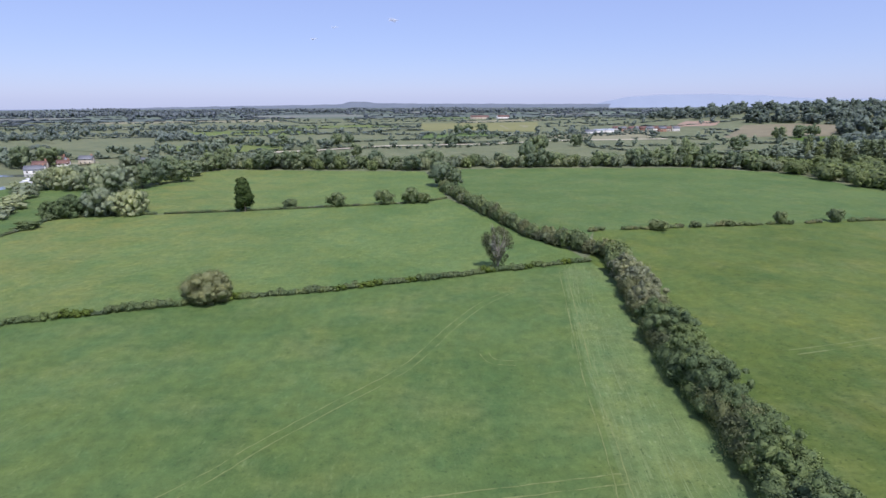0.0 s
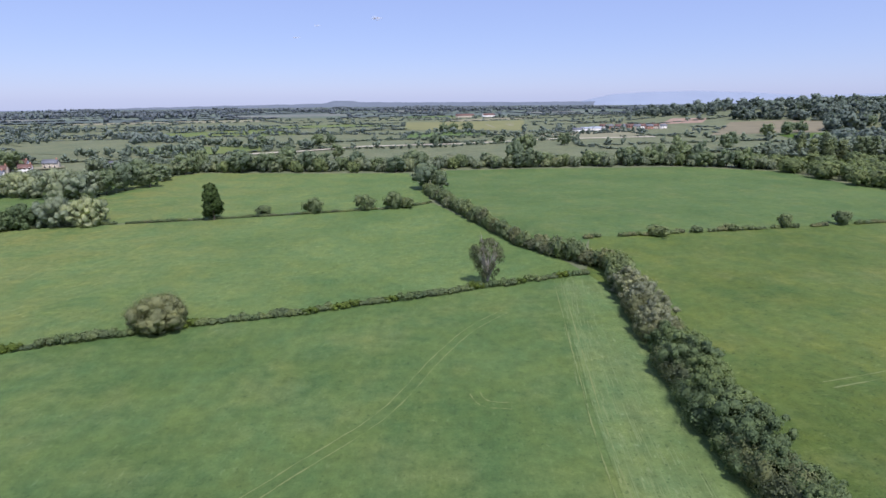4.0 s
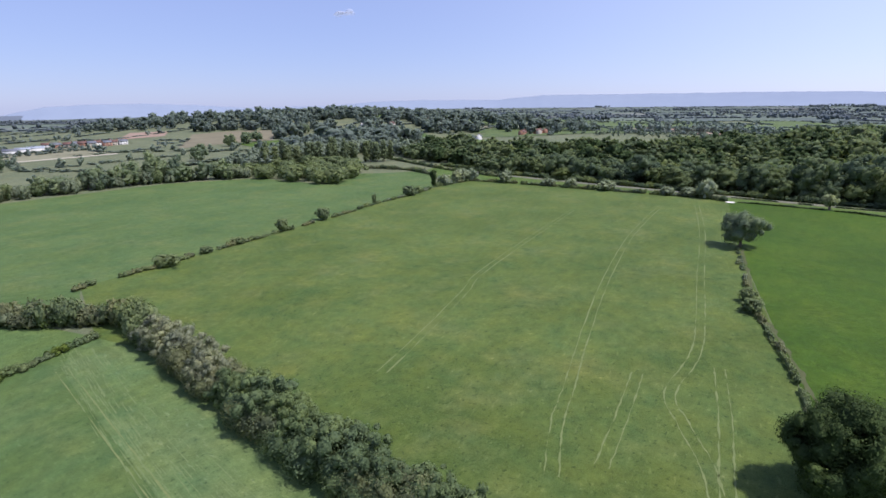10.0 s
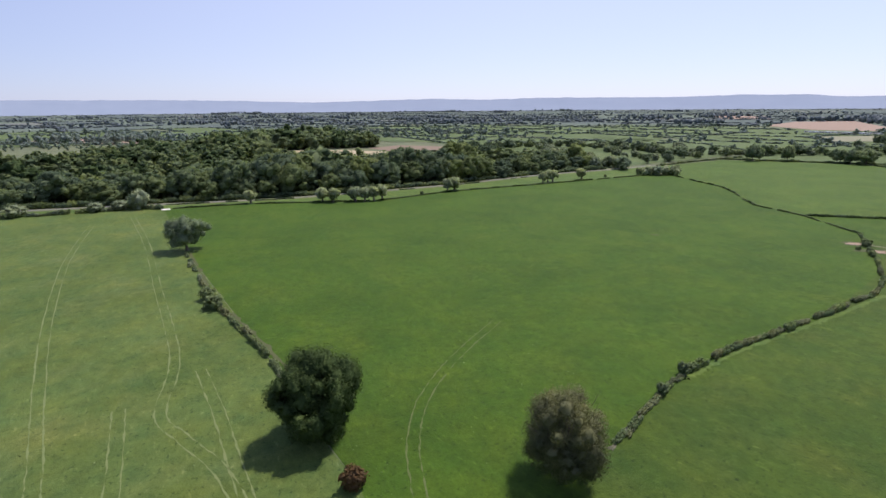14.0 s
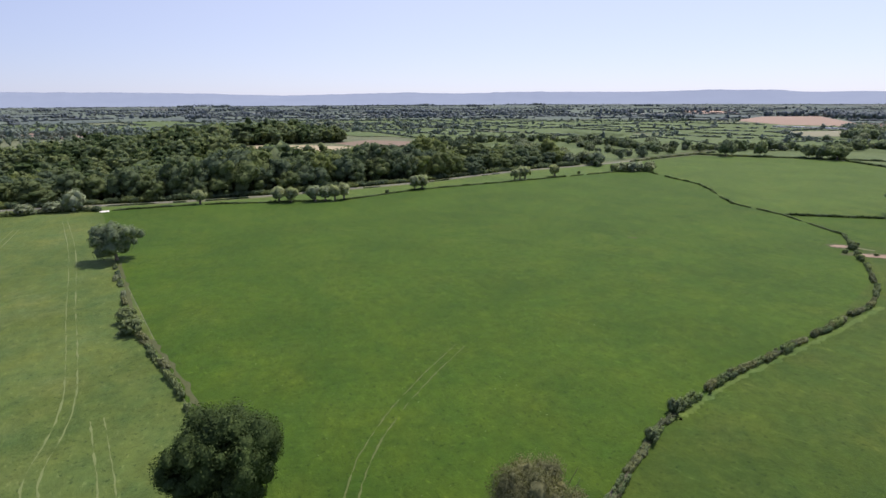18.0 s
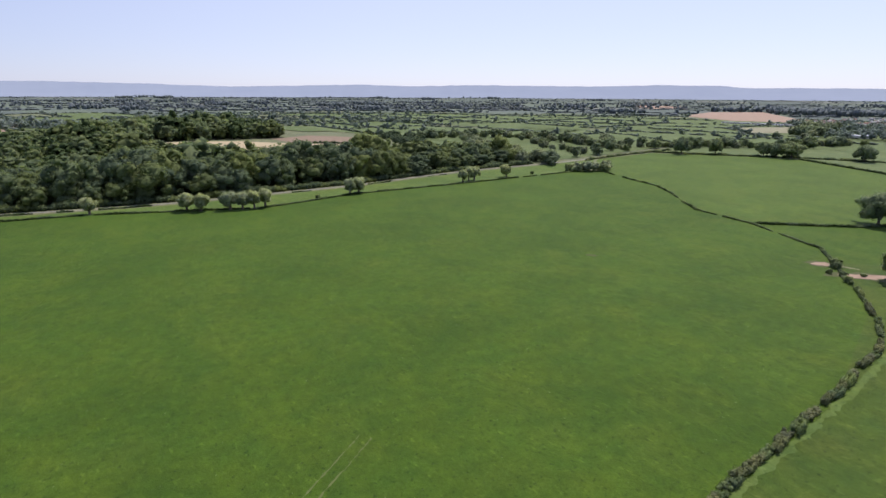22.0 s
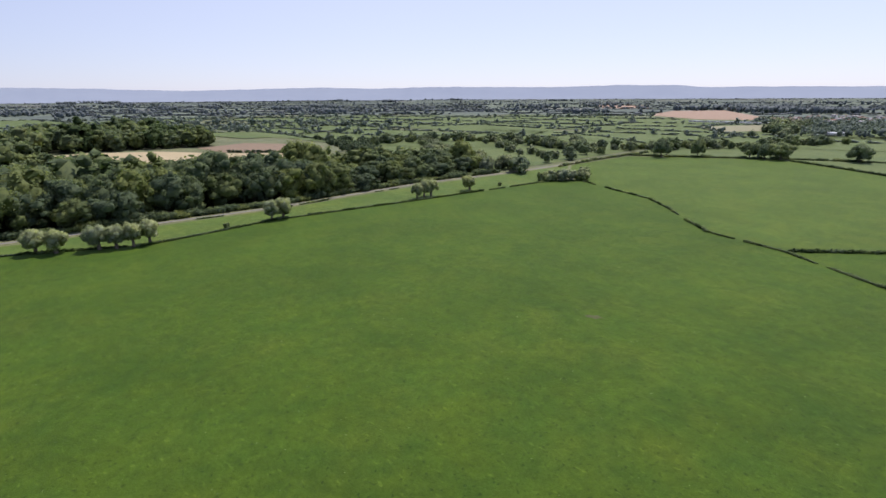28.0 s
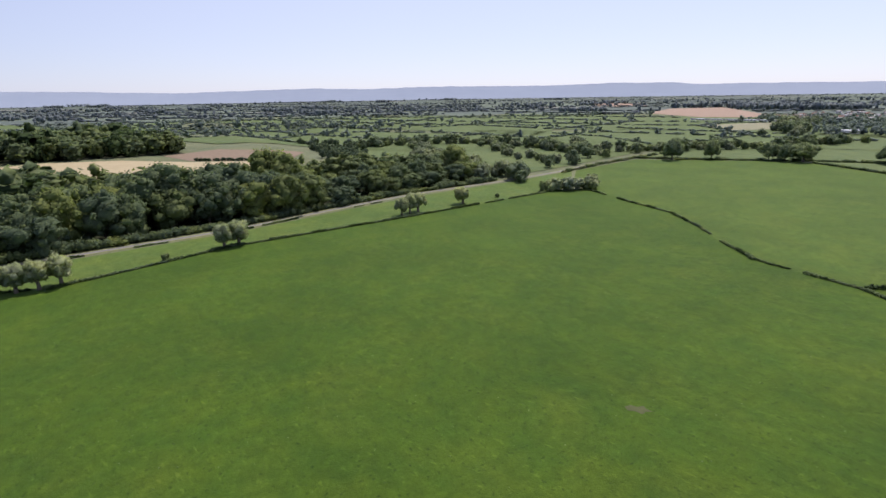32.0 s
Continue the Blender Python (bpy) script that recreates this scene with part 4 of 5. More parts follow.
for x, y, h, w, k in ((349, -208, 5.5, 6, "bush"), (347, -214, 6.5, 9, "pale_bush"), (343, -220, 7, 10, "pale_bush"), (342, -227, 6, 9, "pale_bush"), (340, -233, 7, 8, "pale_bush"), (346, -240, 7, 8, "field_tree"), (338, -230, 5, 7, "bush")):
    plant(k, x, y, h, w, "clump of bushes at the field corner")
plant("bush", 164, 79, 3.8, 5.5, "dark bush in the thin hedge")
plant("bush", 172, 80.5, 3.6, 5, "dark bush in the thin hedge")
# low bush standing in for a small dark thing, not identified
plant("bush", 137.2, -141.2, 0.9, 2.0, "small dark unidentified thing on the bare earth")
plant("field_oak", 170, -219.5, 13.0, 14.5, "round dark oak at the end of the clipped hedge", variant=0)
plant("field_oak", 129.5, -144, 9.5, 9.5, "small dark oak beside the gateway", variant=1)
for x, y, h, w in ((146.4, -144.2, 2.6, 4.0), (145.2, -142, 2.0, 3.2), (143.3, -135, 1.4, 2.0), (140, -136, 1.6, 2.4), (136.5, -131.5, 1.8, 2.6), (88, 0.5, 2.2, 2.4), (92.5, -8.5, 2.6, 2.6)):
    plant("bush", x, y, h, w, "small dark thorn bush by the ditch hedge")
for x, y, h, w in ((393, -372, 15, 13), (378, -397, 14, 11), (349, -420, 12, 12), (339, -422, 12, 10), (330, -428, 13, 17), (290, -456, 13, 15), (400, -388, 11, 9), (262, -470, 12, 12)):
    plant("field_oak", x, y, h, w, "dark hedgerow oak with a short trunk", group="oaks along the far pasture")

# ---- tree line across the far end of the first fields ----
LINE = [(-169, 402), (-143, 434), (-58, 428), (4, 424), (24, 436), (108, 442), (192, 440), (229, 430), (256, 408)]
for x, y, a in along(LINE, 2.9):
    r = random.random()
    k = "field_tree" if r < 0.3 else "grey_bush" if r < 0.7 else "bush"
    h = random.uniform(9, 15) if k == "field_tree" else random.uniform(5, 9.5)
    plant(k, x + random.gauss(0, 1.5), y + random.uniform(0, 14), h, h * random.uniform(0.9, 1.4), "tree in the uneven belt behind the hay field", group="tree belt")
for x, y, h, w in ((81, 446, 20, 14), (86, 452, 16, 12), (-33, 440, 14, 12), (-90, 470, 16, 13), (190, 452, 16, 14), (205, 450, 20, 15), (218, 446, 17, 12), (168, 452, 14, 12), (-150, 450, 15, 13), (-120, 455, 14, 12)):
    plant("field_tree", x, y, h, w, "tall dark tree standing above the belt", group="tree belt")
GROVE = [(258, 400), (259, 372), (262, 345), (275, 343), (292, 349), (300, 372), (280, 392), (270, 410), (290, 415), (310, 400), (285, 370), (272, 362), (268, 385), (298, 390), (320, 420), (300, 440), (335, 415), (270, 430), (250, 425), (330, 392), (345, 400)]
GROVE += [(x + random.uniform(-7, 7), y + random.uniform(-7, 7)) for x, y in GROVE] + [(305, 358), (312, 366), (320, 375), (328, 380)]
for x, y in GROVE:
    h = random.uniform(7.5, 10)
    plant("bush", x, y, h, h * random.uniform(1.5, 2.0), "light green sallow in a dense grove", group="sallow grove")
for x, y, h, w in ((26.8, 627, 13, 14), (160, 616, 14, 13), (108, 545, 18, 15), (95, 650, 9, 18), (300, 560, 14, 14), (315, 580, 15, 14), (-60, 520, 12, 12), (-160, 640, 12, 14), (-100, 640, 14, 15), (-90, 655, 13, 12), (40, 840, 14, 14), (55, 850, 14, 15), (75, 850, 15, 15), (420, 690, 16, 16), (450, 700, 17, 16), (480, 720, 15, 15), (540, 750, 14, 15), (600, 760, 14, 14)):
    plant("field_tree", x, y, h, w, "dark round tree alone between far fields", group="field trees")


hedgerow([(342, 388), (352, 345), (345, 325), (336, 305)], "scrub", "ragged hedge bordering the hay field by the road", 1.5, 1.4, 0.4)
hedgerow([(432, 470), (408, 406), (377, 337), (360, 290), (352, 250)], "scrub", "ragged roadside hedge below the hill", 1.4, 1.3, 0.4, 0.1)
# belt of trees behind the far pasture, and the grove at the end of the wood
for x, y, a in along([(640, -215), (640, -290), (600, -345), (529, -362), (470, -349), (440, -422), (410, -470), (385, -519), (372, -616)], 4.0):
    r = random.random()
    k = "field_tree" if r < 0.3 else "grey_bush" if r < 0.6 else "bush"
    h = random.uniform(8, 12) if k == "field_tree" else random.uniform(4.5, 7.5)
    plant(k, x + random.gauss(0, 3.5), y + random.gauss(0, 3.5), h, h * random.uniform(0.95, 1.4), "tree in the belt behind the far pasture", group="far tree belt")
for i in range(44):
    u = random.random()
    x, y = 392 + 140 * u + random.uniform(-6, 6), -208 - 30 * u + random.uniform(-16, 16)
    h = random.uniform(6, 10)
    plant(random.choice(("field_tree", "grey_bush", "bush", "grey_bush")), x, y, h, h * random.uniform(1.0, 1.35), "tree in the grove at the end of the wood", group="road grove")
for x, y, h, w in ((377, -218, 10, 15), (384, -224, 10, 13), (368, -213, 7, 8), (405, -268, 9, 8), (412, -296, 10, 11), (430, -330, 9, 10)):
    plant("field_tree", x + 10, y - 4, h, w, "dark round tree beside the road", group="roadside trees")


# ---- the wood beyond the road ----
def road_x(y):
    pts = sorted((b, a) for a, b in ROAD)
    return np.interp(y, [p[0] for p in pts], [p[1] for p in pts])


def inside(x, y, poly):
    hit = False
    for (ax, ay), (bx, by) in zip(poly, poly[1:] + poly[:1]):
        if (ay > y) != (by > y) and x < (bx - ax) * (y - ay) / (by - ay) + ax:
            hit = not hit
    return hit


WHEATFIELD = [(440, -108), (452, -60), (474, -14), (500, 20), (525, 44), (560, 54), (578, 20), (562, -25), (522, -62), (486, -118)]
BROWNFIELD = [(527, -64), (491, -119), (548, -146), (604, -94), (575, -52)]


def template(seed, h, w, lobes, leaves, leaf):
    rng = np.random.default_rng(seed)
    ls = crown_lobes(rng, w, h, 0.0, lobes, 0.46)
    return join([leaf_cloud(rng, ls, leaves, leaf)] + cores(rng, ls, 0.9, BALL_TINY)) if leaves else join(cores(rng, ls[:1], 1.5, BALL_TINY))


def scatter(name, places, shapes, mat, label, category):
    """Many far plants in one mesh: places are x, y, height, width."""
    rng = np.random.default_rng(len(places))
    places = np.asarray(places, float)
    which = rng.integers(0, len(shapes), len(places))
    pieces = []
    for i, (v, f, facing) in enumerate(shapes):
        p = places[which == i]
        if not len(p):
            continue
        a = rng.random(len(p)) * 2 * np.pi
        c, s = np.cos(a)[:, None], np.sin(a)[:, None]
        w, h = p[:, 3:4], p[:, 2:3]
        x = (v[None, :, 0] * c - v[None, :, 1] * s) * w + p[:, 0:1]
        y = (v[None, :, 0] * s + v[None, :, 1] * c) * w + p[:, 1:2]
        z = v[None, :, 2] * h + lift(p[:, 0:1], p[:, 1:2])
        vv = np.stack([x, y, z], -1).reshape(-1, 3)
        ff = (f[None] + (np.arange(len(p)) * len(v))[:, None, None]).reshape(-1, 3)
        nx, ny = facing[None, :, 0] * c - facing[None, :, 1] * s, facing[None, :, 0] * s + facing[None, :, 1] * c
        nn = np.stack([nx, ny, np.repeat(facing[None, :, 2], len(p), 0)], -1).reshape(-1, 3)
        pieces.append((vv, ff, nn))
    v, f, facing = join(pieces)
    return tagged(new(name, mesh_from(name, v, f, [mat], normals=facing)), label, category, kind="stuff")


MID = [template(70 + i, 1.0, 1.0, 11, 170, 0.062) for i in range(5)]
LOW = [template(80 + i, 1.0, 1.0, 4, 24, 0.095) for i in range(5)]
DOT = [template(90 + i, 1.0, 1.0, 1, 0, 0) for i in range(4)]

hedgerow([(x + 5.2, y) for x, y in ROAD if -215 < y < 340], "under", "dark undergrowth along the edge of the wood", 1.0, 1.0, 0.35, wander=0.5)
hedgerow([(420, -360), (393, -378), (331, -434), (290, -460), (241, -492)], "under", "bushy hedge behind the row of oaks", 0.6, 0.8, 0.35, wander=1.0)
WOOD = [(452, 500), (425, 400), (372, 275), (361, 235), (355, 193), (350, 125), (344, 66), (344, 33), (350, -13), (357, -60), (371, -107), (382, -150), (389, -205), (475, -212), (470, -150), (450, -112), (440, -60), (462, -14), (490, 20), (520, 48), (572, 60), (585, 20), (585, -40), (560, -72), (640, -60), (720, 0), (720, 70), (690, 85), (580, 160), (500, 205), (490, 260), (470, 330), (500, 410), (500, 500)]
front, deep = [], []
for gx in np.arange(345, 725, 11.6):
    for gy in np.arange(-210, 420, 11.6):
        x, y = gx + random.uniform(-3.6, 3.6), gy + random.uniform(-3.6, 3.6)
        edge = x - road_x(y)
        if edge < 6.5 or not inside(x, y, WOOD) or inside(x, y, WHEATFIELD) or inside(x, y, BROWNFIELD):
            continue
        h = random.uniform(12, 16) if y > 45 else random.uniform(12.5, 17.5)
        if y > 110:
            h = random.uniform(9.5, 13)
        if y > 200:
            h = random.uniform(10, 14)
        if y < -95:
            h = random.uniform(8, 13)
        if 420 < x < 560 and y < 45:
            h = random.uniform(11, 14) if x < 450 else random.uniform(7, 10)
        if random.random() < (0.32 if x < 435 and -100 < y < 60 else 0.08):
            h *= 1.4
        if x < 430 and -100 < y < 60:
            h += 0.8
        if edge < 12:
            h *= 0.8
        row = (x, y, h, max(13.5, h * random.uniform(0.85, 1.2)))
        (front if edge < 52 and len(front) < 260 and y < 250 else deep).append(row)
for x, y, h, w in front:
    plant("lime_tree" if random.random() < 0.38 else "wood_tree", x, y, h, w, group="wood beyond the road")
for k, (mat, label) in enumerate(((LEAF_WOOD, "dense dark green broadleaf wood on the rise"), (LEAF_LIME, "lighter green trees scattered through the wood"), (LEAF_OAK, "dark oaks scattered through the wood"))):
    share = [(x, y, h, w * 1.1) for i, (x, y, h, w) in enumerate(deep) if (0, 0, 1, 2, 0, 1, 2)[(i * 5 + int(x)) % 7] == k]
    scatter("woodland", share, MID, mat, label, "wood")


def draped(name, corners, mat, label, category, z=0.12, n=14):
    """A field on rising ground: its corners' hull filled with small squares."""
    xs, ys = [c[0] for c in corners], [c[1] for c in corners]
    step = max(max(xs) - min(xs), max(ys) - min(ys)) / n
    v, f, at = [], [], {}
    bm = bmesh.new()
    face = bm.faces.new([bm.verts.new((x, y, 0)) for x, y in corners])
    for axis, lo, hi in ((0, min(xs), max(xs)), (1, min(ys), max(ys))):
        for k in np.arange(lo + step, hi, step):
            co, no = ((k, 0, 0), (1, 0, 0)) if axis == 0 else ((0, k, 0), (0, 1, 0))
            bmesh.ops.bisect_plane(bm, geom=bm.verts[:] + bm.edges[:] + bm.faces[:], plane_co=co, plane_no=no)
    for vert in bm.verts:
        vert.co.z = float(lift(vert.co.x, vert.co.y)) + z
    bm.normal_update()
    for fc in bm.faces:
        if fc.normal.z < 0:
            fc.normal_flip()
    me = bpy.data.meshes.new(name)
    bm.to_mesh(me)
    bm.free()
    me.materials.append(mat)
    return tagged(new(name, me), label, category, kind="structure")


# dark sheet under the trees, their shade painted into its colour
draped("wood_floor", [(x + (3 if i < 12 else 0), y) for i, (x, y) in enumerate(WOOD)], SHADED_LITTER, "floor of the wood, leaf litter darkened to stand for shade", "earth", 0.06)
draped("wheat_field", WHEATFIELD, WHEAT, "pale golden wheat field behind the trees", "field")
draped("brown_field", BROWNFIELD, PLOUGH, "reddish-brown ploughed field", "field")

draped("scrub_pasture", [(398, -216), (470, -216), (640, -196), (700, -330), (660, -560), (460, -520), (448, -420), (432, -356), (412, -280)], GRASS_PLAIN, "green rough pasture beyond the end of the road", "field", 0.3)
hedgerow([(392, -262), (402, -296), (410, -326), (415, -356), (424, -410)], "scrub", "ragged low hedge beside the end of the road", 1.0, 1.2, 0.4, 0.2, wander=0.6)
draped("oak_pasture", [(241, -395), (331, -436), (393, -380), (416, -364), (444, -424), (456, -524), (385, -640), (250, -640), (140, -520), (140, -336)], GRASS_PLAIN, "green pasture beyond the row of oaks", "field", 0.25)
sr = random.Random(21)
for line, n in (([(405, -232), (470, -238), (560, -262), (640, -280)], 26), ([(415, -285), (480, -300), (560, -330), (640, -390)], 24), ([(432, -350), (480, -375), (560, -440)], 18)):
    for x, y, a in along(line, 9.0)[:n]:
        h = sr.uniform(4.5, 8.5)
        plant(sr.choice(("pale_bush", "grey_bush", "bush", "field_tree")), x + sr.gauss(0, 3), y + sr.gauss(0, 5), h, h * sr.uniform(1.0, 1.4), "pale willow scrub beyond the end of the road", group="scrub beyond the road")

# ---- far country: patchwork of fields, hedges and trees ----
NEAR = [(-260, 40), (-300, 500), (-160, 500), (30, 465), (250, 475), (360, 470), (470, 480), (700, 370), (600, -120), (440, -240), (440, -470), (230, -490), (50, -310), (-220, -220)]
CENTRE = (80.0, 60.0)
field_quads = {k: [] for k in range(8)}
hedge_rows, dots = [], []
rng = np.random.default_rng(5)


def patchwork(cell, r0, r1, lump, tall):
    ca, sa = math.cos(0.35), math.sin(0.35)
    n = int(r1 / cell) + 1
    node_at = {}

    def corner(i, j):
        if (i, j) not in node_at:
            u, v = (i + rng.uniform(-0.28, 0.28)) * cell, (j * 0.62 + rng.uniform(-0.17, 0.17)) * cell
            node_at[i, j] = (CENTRE[0] + u * ca - v * sa, CENTRE[1] + u * sa + v * ca)
        return node_at[i, j]

    for i in range(-n, n):
        for j in range(-int(n / 0.62), int(n / 0.62)):
            q = [corner(i, j), corner(i + 1, j), corner(i + 1, j + 1), corner(i, j + 1)]
            mx, my = sum(p[0] for p in q) / 4, sum(p[1] for p in q) / 4
            dist, az = math.hypot(mx - CENTRE[0], my - CENTRE[1]), math.degrees(math.atan2(mx - CENTRE[0], my - CENTRE[1]))
            if not r0 <= dist < r1 or not -52 < az < 172 or any(inside(*p, NEAR) for p in q + [(mx, my)]):
                continue
            # beyond 1500 m the fields take the haze-tinted colours
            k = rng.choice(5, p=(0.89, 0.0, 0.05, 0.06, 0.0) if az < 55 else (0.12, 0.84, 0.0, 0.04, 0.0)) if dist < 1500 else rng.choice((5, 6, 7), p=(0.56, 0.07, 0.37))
            field_quads[k].append(q)
            for a, b in ((q[0], q[1]), (q[1], q[2])):
                if rng.random() < 0.12:
                    continue
                length = math.hypot(b[0] - a[0], b[1] - a[1])
                m = int(length / lump)
                bare = rng.random()
                for s in range(m):
                    if rng.random() < 0.12 * bare:
                        continue
                    t = (s + rng.random()) / m
                    big = rng.random() < 0.15
                    h = rng.uniform(6, 11) * tall if big else rng.uniform(2.0, 4.0) * tall
                    row = (a[0] + (b[0] - a[0]) * t, a[1] + (b[1] - a[1]) * t, h, h * rng.uniform(0.8, 1.3) if big else lump * 1.5)
                    if dist > 3000:
                        row = (row[0], row[1], h * 0.42, row[3])
                    (hedge_rows if dist < 1500 else dots).append(row)


patchwork(150, 380, 850, 8.0, 1.0)
patchwork(190, 850, 1500, 11.0, 1.0)
patchwork(260, 1500, 4600, 19.0, 1.2)


def clump(cx, cy, rx, ry, n, h0=8, h1=15):
    out = []
    for _ in range(n):
        a, r = rng.random() * 2 * math.pi, math.sqrt(rng.random())
        h = rng.uniform(h0, h1)
        out.append((cx + math.cos(a) * r * rx, cy + math.sin(a) * r * ry, h, h * rng.uniform(0.8, 1.2)))
    return out


def row_of(points, step, h0, h1, big=0.15, spread=1.5):
    out = []
    for x, y, a in along(points, step):
        h = rng.uniform(h0, h1) * (2.2 if rng.random() < big else 1)
        out.append((x + rng.normal() * spread, y + rng.normal() * spread, h, max(h * rng.uniform(0.9, 1.3), step * 1.3)))
    return out


hedge_rows += row_of([(659, -500), (573, -499), (479, -460)], 5, 2, 3, 0.03) + row_of([(950, -590), (680, -598)], 6, 2, 3.5) + row_of([(1222, -697), (948, -1070)], 6, 3, 5) + row_of([(874, -639), (776, -696)], 6, 2, 4) + row_of([(1103, -300), (845, -384)], 6, 3, 5, 0.3)
hedge_rows += row_of([(-423, 577), (-369, 655), (-272, 768)], 6, 3, 5) + row_of([(-584, 780), (-408, 795), (-166, 620), (-94, 616)], 5, 4, 6, 0.3) + row_of([(-91, 600), (27, 610), (123, 660), (206, 705)], 6, 2.5, 4, 0.2) + row_of([(-60, 700), (180, 760), (300, 800)], 6, 2.5, 4, 0.3) + row_of([(-300, 860), (0, 800), (330, 860)], 6, 3, 5, 0.3)
# wooded hill and copses
woods = clump(760, 1150, 360, 150, 420) + clump(700, 930, 190, 70, 170) + clump(860, 720, 150, 80, 100) + clump(600, 640, 90, 50, 80) + clump(900, 860, 160, 90, 160) + clump(640, 880, 70, 40, 40) + clump(770, 600, 60, 50, 50) + clump(540, 570, 100, 60, 90) + clump(430, 560, 60, 40, 45) + clump(560, 760, 130, 40, 60)
woods += clump(640, 200, 60, 45, 50, 4, 7) + clump(720, 230, 70, 50, 40, 3, 6) + clump(660, 320, 110, 70, 70, 4, 7)
hedge_rows += row_of([(780, 176), (795, 235), (960, 362), (1068, 402)], 7, 2, 3.5, 0.15)
woods += clump(560, -1040, 140, 120, 150, 6, 10) + clump(480, -900, 90, 120, 110, 6, 11) + clump(430, -760, 60, 60, 60, 6, 10)
woods += clump(1050, 700, 220, 90, 150) + clump(900, 480, 120, 80, 90) + clump(960, 250, 160, 120, 90)
woods += clump(-420, 720, 150, 30, 80, 6, 10) + clump(-500, 950, 260, 40, 110, 7, 12) + clump(-250, 560, 60, 30, 40, 7, 12) + clump(-330, 470, 60, 30, 50, 7, 12)
hill_wood = [p for p in woods if p[0] > 380 and p[1] > 420]
hedge_rows += [p for p in woods if not (p[0] > 380 and p[1] > 420)]
HILLTREE = [template(120 + i, 1.0, 1.0, 9, 60, 0.09) for i in range(5)]
CLEARINGS = [[(365, 715), (444, 730), (503, 717), (600, 815), (560, 880), (490, 900)], [(380, 640), (423, 645), (513, 600), (537, 668), (516, 703), (445, 715), (365, 715)], [(672, 655), (608, 556), (664, 556), (731, 634)], [(490, 430), (648, 477), (631, 430), (543, 382)], [(844, 655), (928, 647), (853, 565), (804, 582)]]
hill_wood = [p for p in hill_wood if not any(inside(p[0], p[1], q) for q in CLEARINGS)]
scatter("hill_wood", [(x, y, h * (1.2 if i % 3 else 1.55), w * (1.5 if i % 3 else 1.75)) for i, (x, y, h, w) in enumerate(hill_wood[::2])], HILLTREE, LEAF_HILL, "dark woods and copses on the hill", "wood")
scatter("pasture_thicket", clump(486, -160, 40, 18, 40, 4, 7) + clump(560, -178, 70, 16, 34, 4, 8) + clump(640, -205, 80, 25, 34, 4, 8) + row_of([(525, -66), (490, -118)], 3.0, 1.8, 2.6, 0.0, 0.5), MID, LEAF_WOOD, "thicket round the ploughed field", "trees")
for _ in range(70):
    d, a = rng.uniform(1600, 4500), math.radians(rng.uniform(-48, 168))
    dots += clump(CENTRE[0] + d * math.sin(a), CENTRE[1] + d * math.cos(a), rng.uniform(60, 220), rng.uniform(30, 80), int(rng.uniform(15, 45)), 9, 16)
for _ in range(60):
    d, a = rng.uniform(1000, 4300), math.radians(rng.uniform(56, 128))
    half = rng.uniform(60, 260) / d
    belt = row_of([(CENTRE[0] + d * math.sin(a + u * half), CENTRE[1] + d * (1 + 0.03 * u) * math.cos(a + u * half)) for u in (-1, 0, 1)], 12, 4, 7, 0.1, 4.0)
    if d < 1500:
        hedge_rows += belt
    else:
        dots += belt
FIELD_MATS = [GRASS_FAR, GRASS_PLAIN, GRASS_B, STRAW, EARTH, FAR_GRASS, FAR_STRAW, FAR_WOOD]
vs, fs, ms = [], [], []
for k, quads in field_quads.items():
    for q in quads:
        base, n = len(vs), 5
        for i in range(n + 1):
            for j in range(n + 1):
                u, w = i / n, j / n
                x = (q[0][0] * (1 - u) + q[1][0] * u) * (1 - w) + (q[3][0] * (1 - u) + q[2][0] * u) * w
                y = (q[0][1] * (1 - u) + q[1][1] * u) * (1 - w) + (q[3][1] * (1 - u) + q[2][1] * u) * w
                vs.append((x, y))
        for i in range(n):
            for j in range(n):
                a = base + i * (n + 1) + j
                fs.append((a, a + n + 1, a + n + 2, a + 1))
                ms.append(k)
vs = np.array(vs)
vs = np.c_[vs, lift(vs[:, 0], vs[:, 1]) + 0.6]
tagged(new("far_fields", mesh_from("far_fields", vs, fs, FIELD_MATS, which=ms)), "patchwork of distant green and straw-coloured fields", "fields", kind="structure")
TANFIELD = [(1000, -1110), (1180, -1440), (1115, -1600), (750, -1165), (705, -1030), (785, -990)]
OPEN = [[(1000, -1110), (1180, -1440), (1115, -1600), (750, -1165), (670, -960), (785, -950)], [(-29, 1173), (216, 1188), (163, 876), (-18, 914)], [(-433, 653), (-428, 759), (-355, 751), (-262, 569), (-289, 561), (-380, 586)], [(-159, 540), (-109, 566), (-47, 616), (53, 636), (166, 688), (296, 700), (296, 726), (166, 712), (53, 658), (-47, 640), (-109, 590), (-159, 566)], [(365, 715), (444, 730), (503, 717), (600, 815), (560, 880), (490, 900)]]
hedge_rows = [p for p in hedge_rows if not inside(p[0], p[1], NEAR) and not any(inside(p[0], p[1], q) for q in OPEN)]
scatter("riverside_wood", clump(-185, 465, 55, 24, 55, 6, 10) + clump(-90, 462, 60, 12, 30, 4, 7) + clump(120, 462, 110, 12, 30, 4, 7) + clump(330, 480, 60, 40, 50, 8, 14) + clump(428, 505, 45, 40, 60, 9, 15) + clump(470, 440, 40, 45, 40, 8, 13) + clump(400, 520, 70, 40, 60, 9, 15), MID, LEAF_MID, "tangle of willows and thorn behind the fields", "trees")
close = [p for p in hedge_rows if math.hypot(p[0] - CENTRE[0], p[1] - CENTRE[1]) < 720]
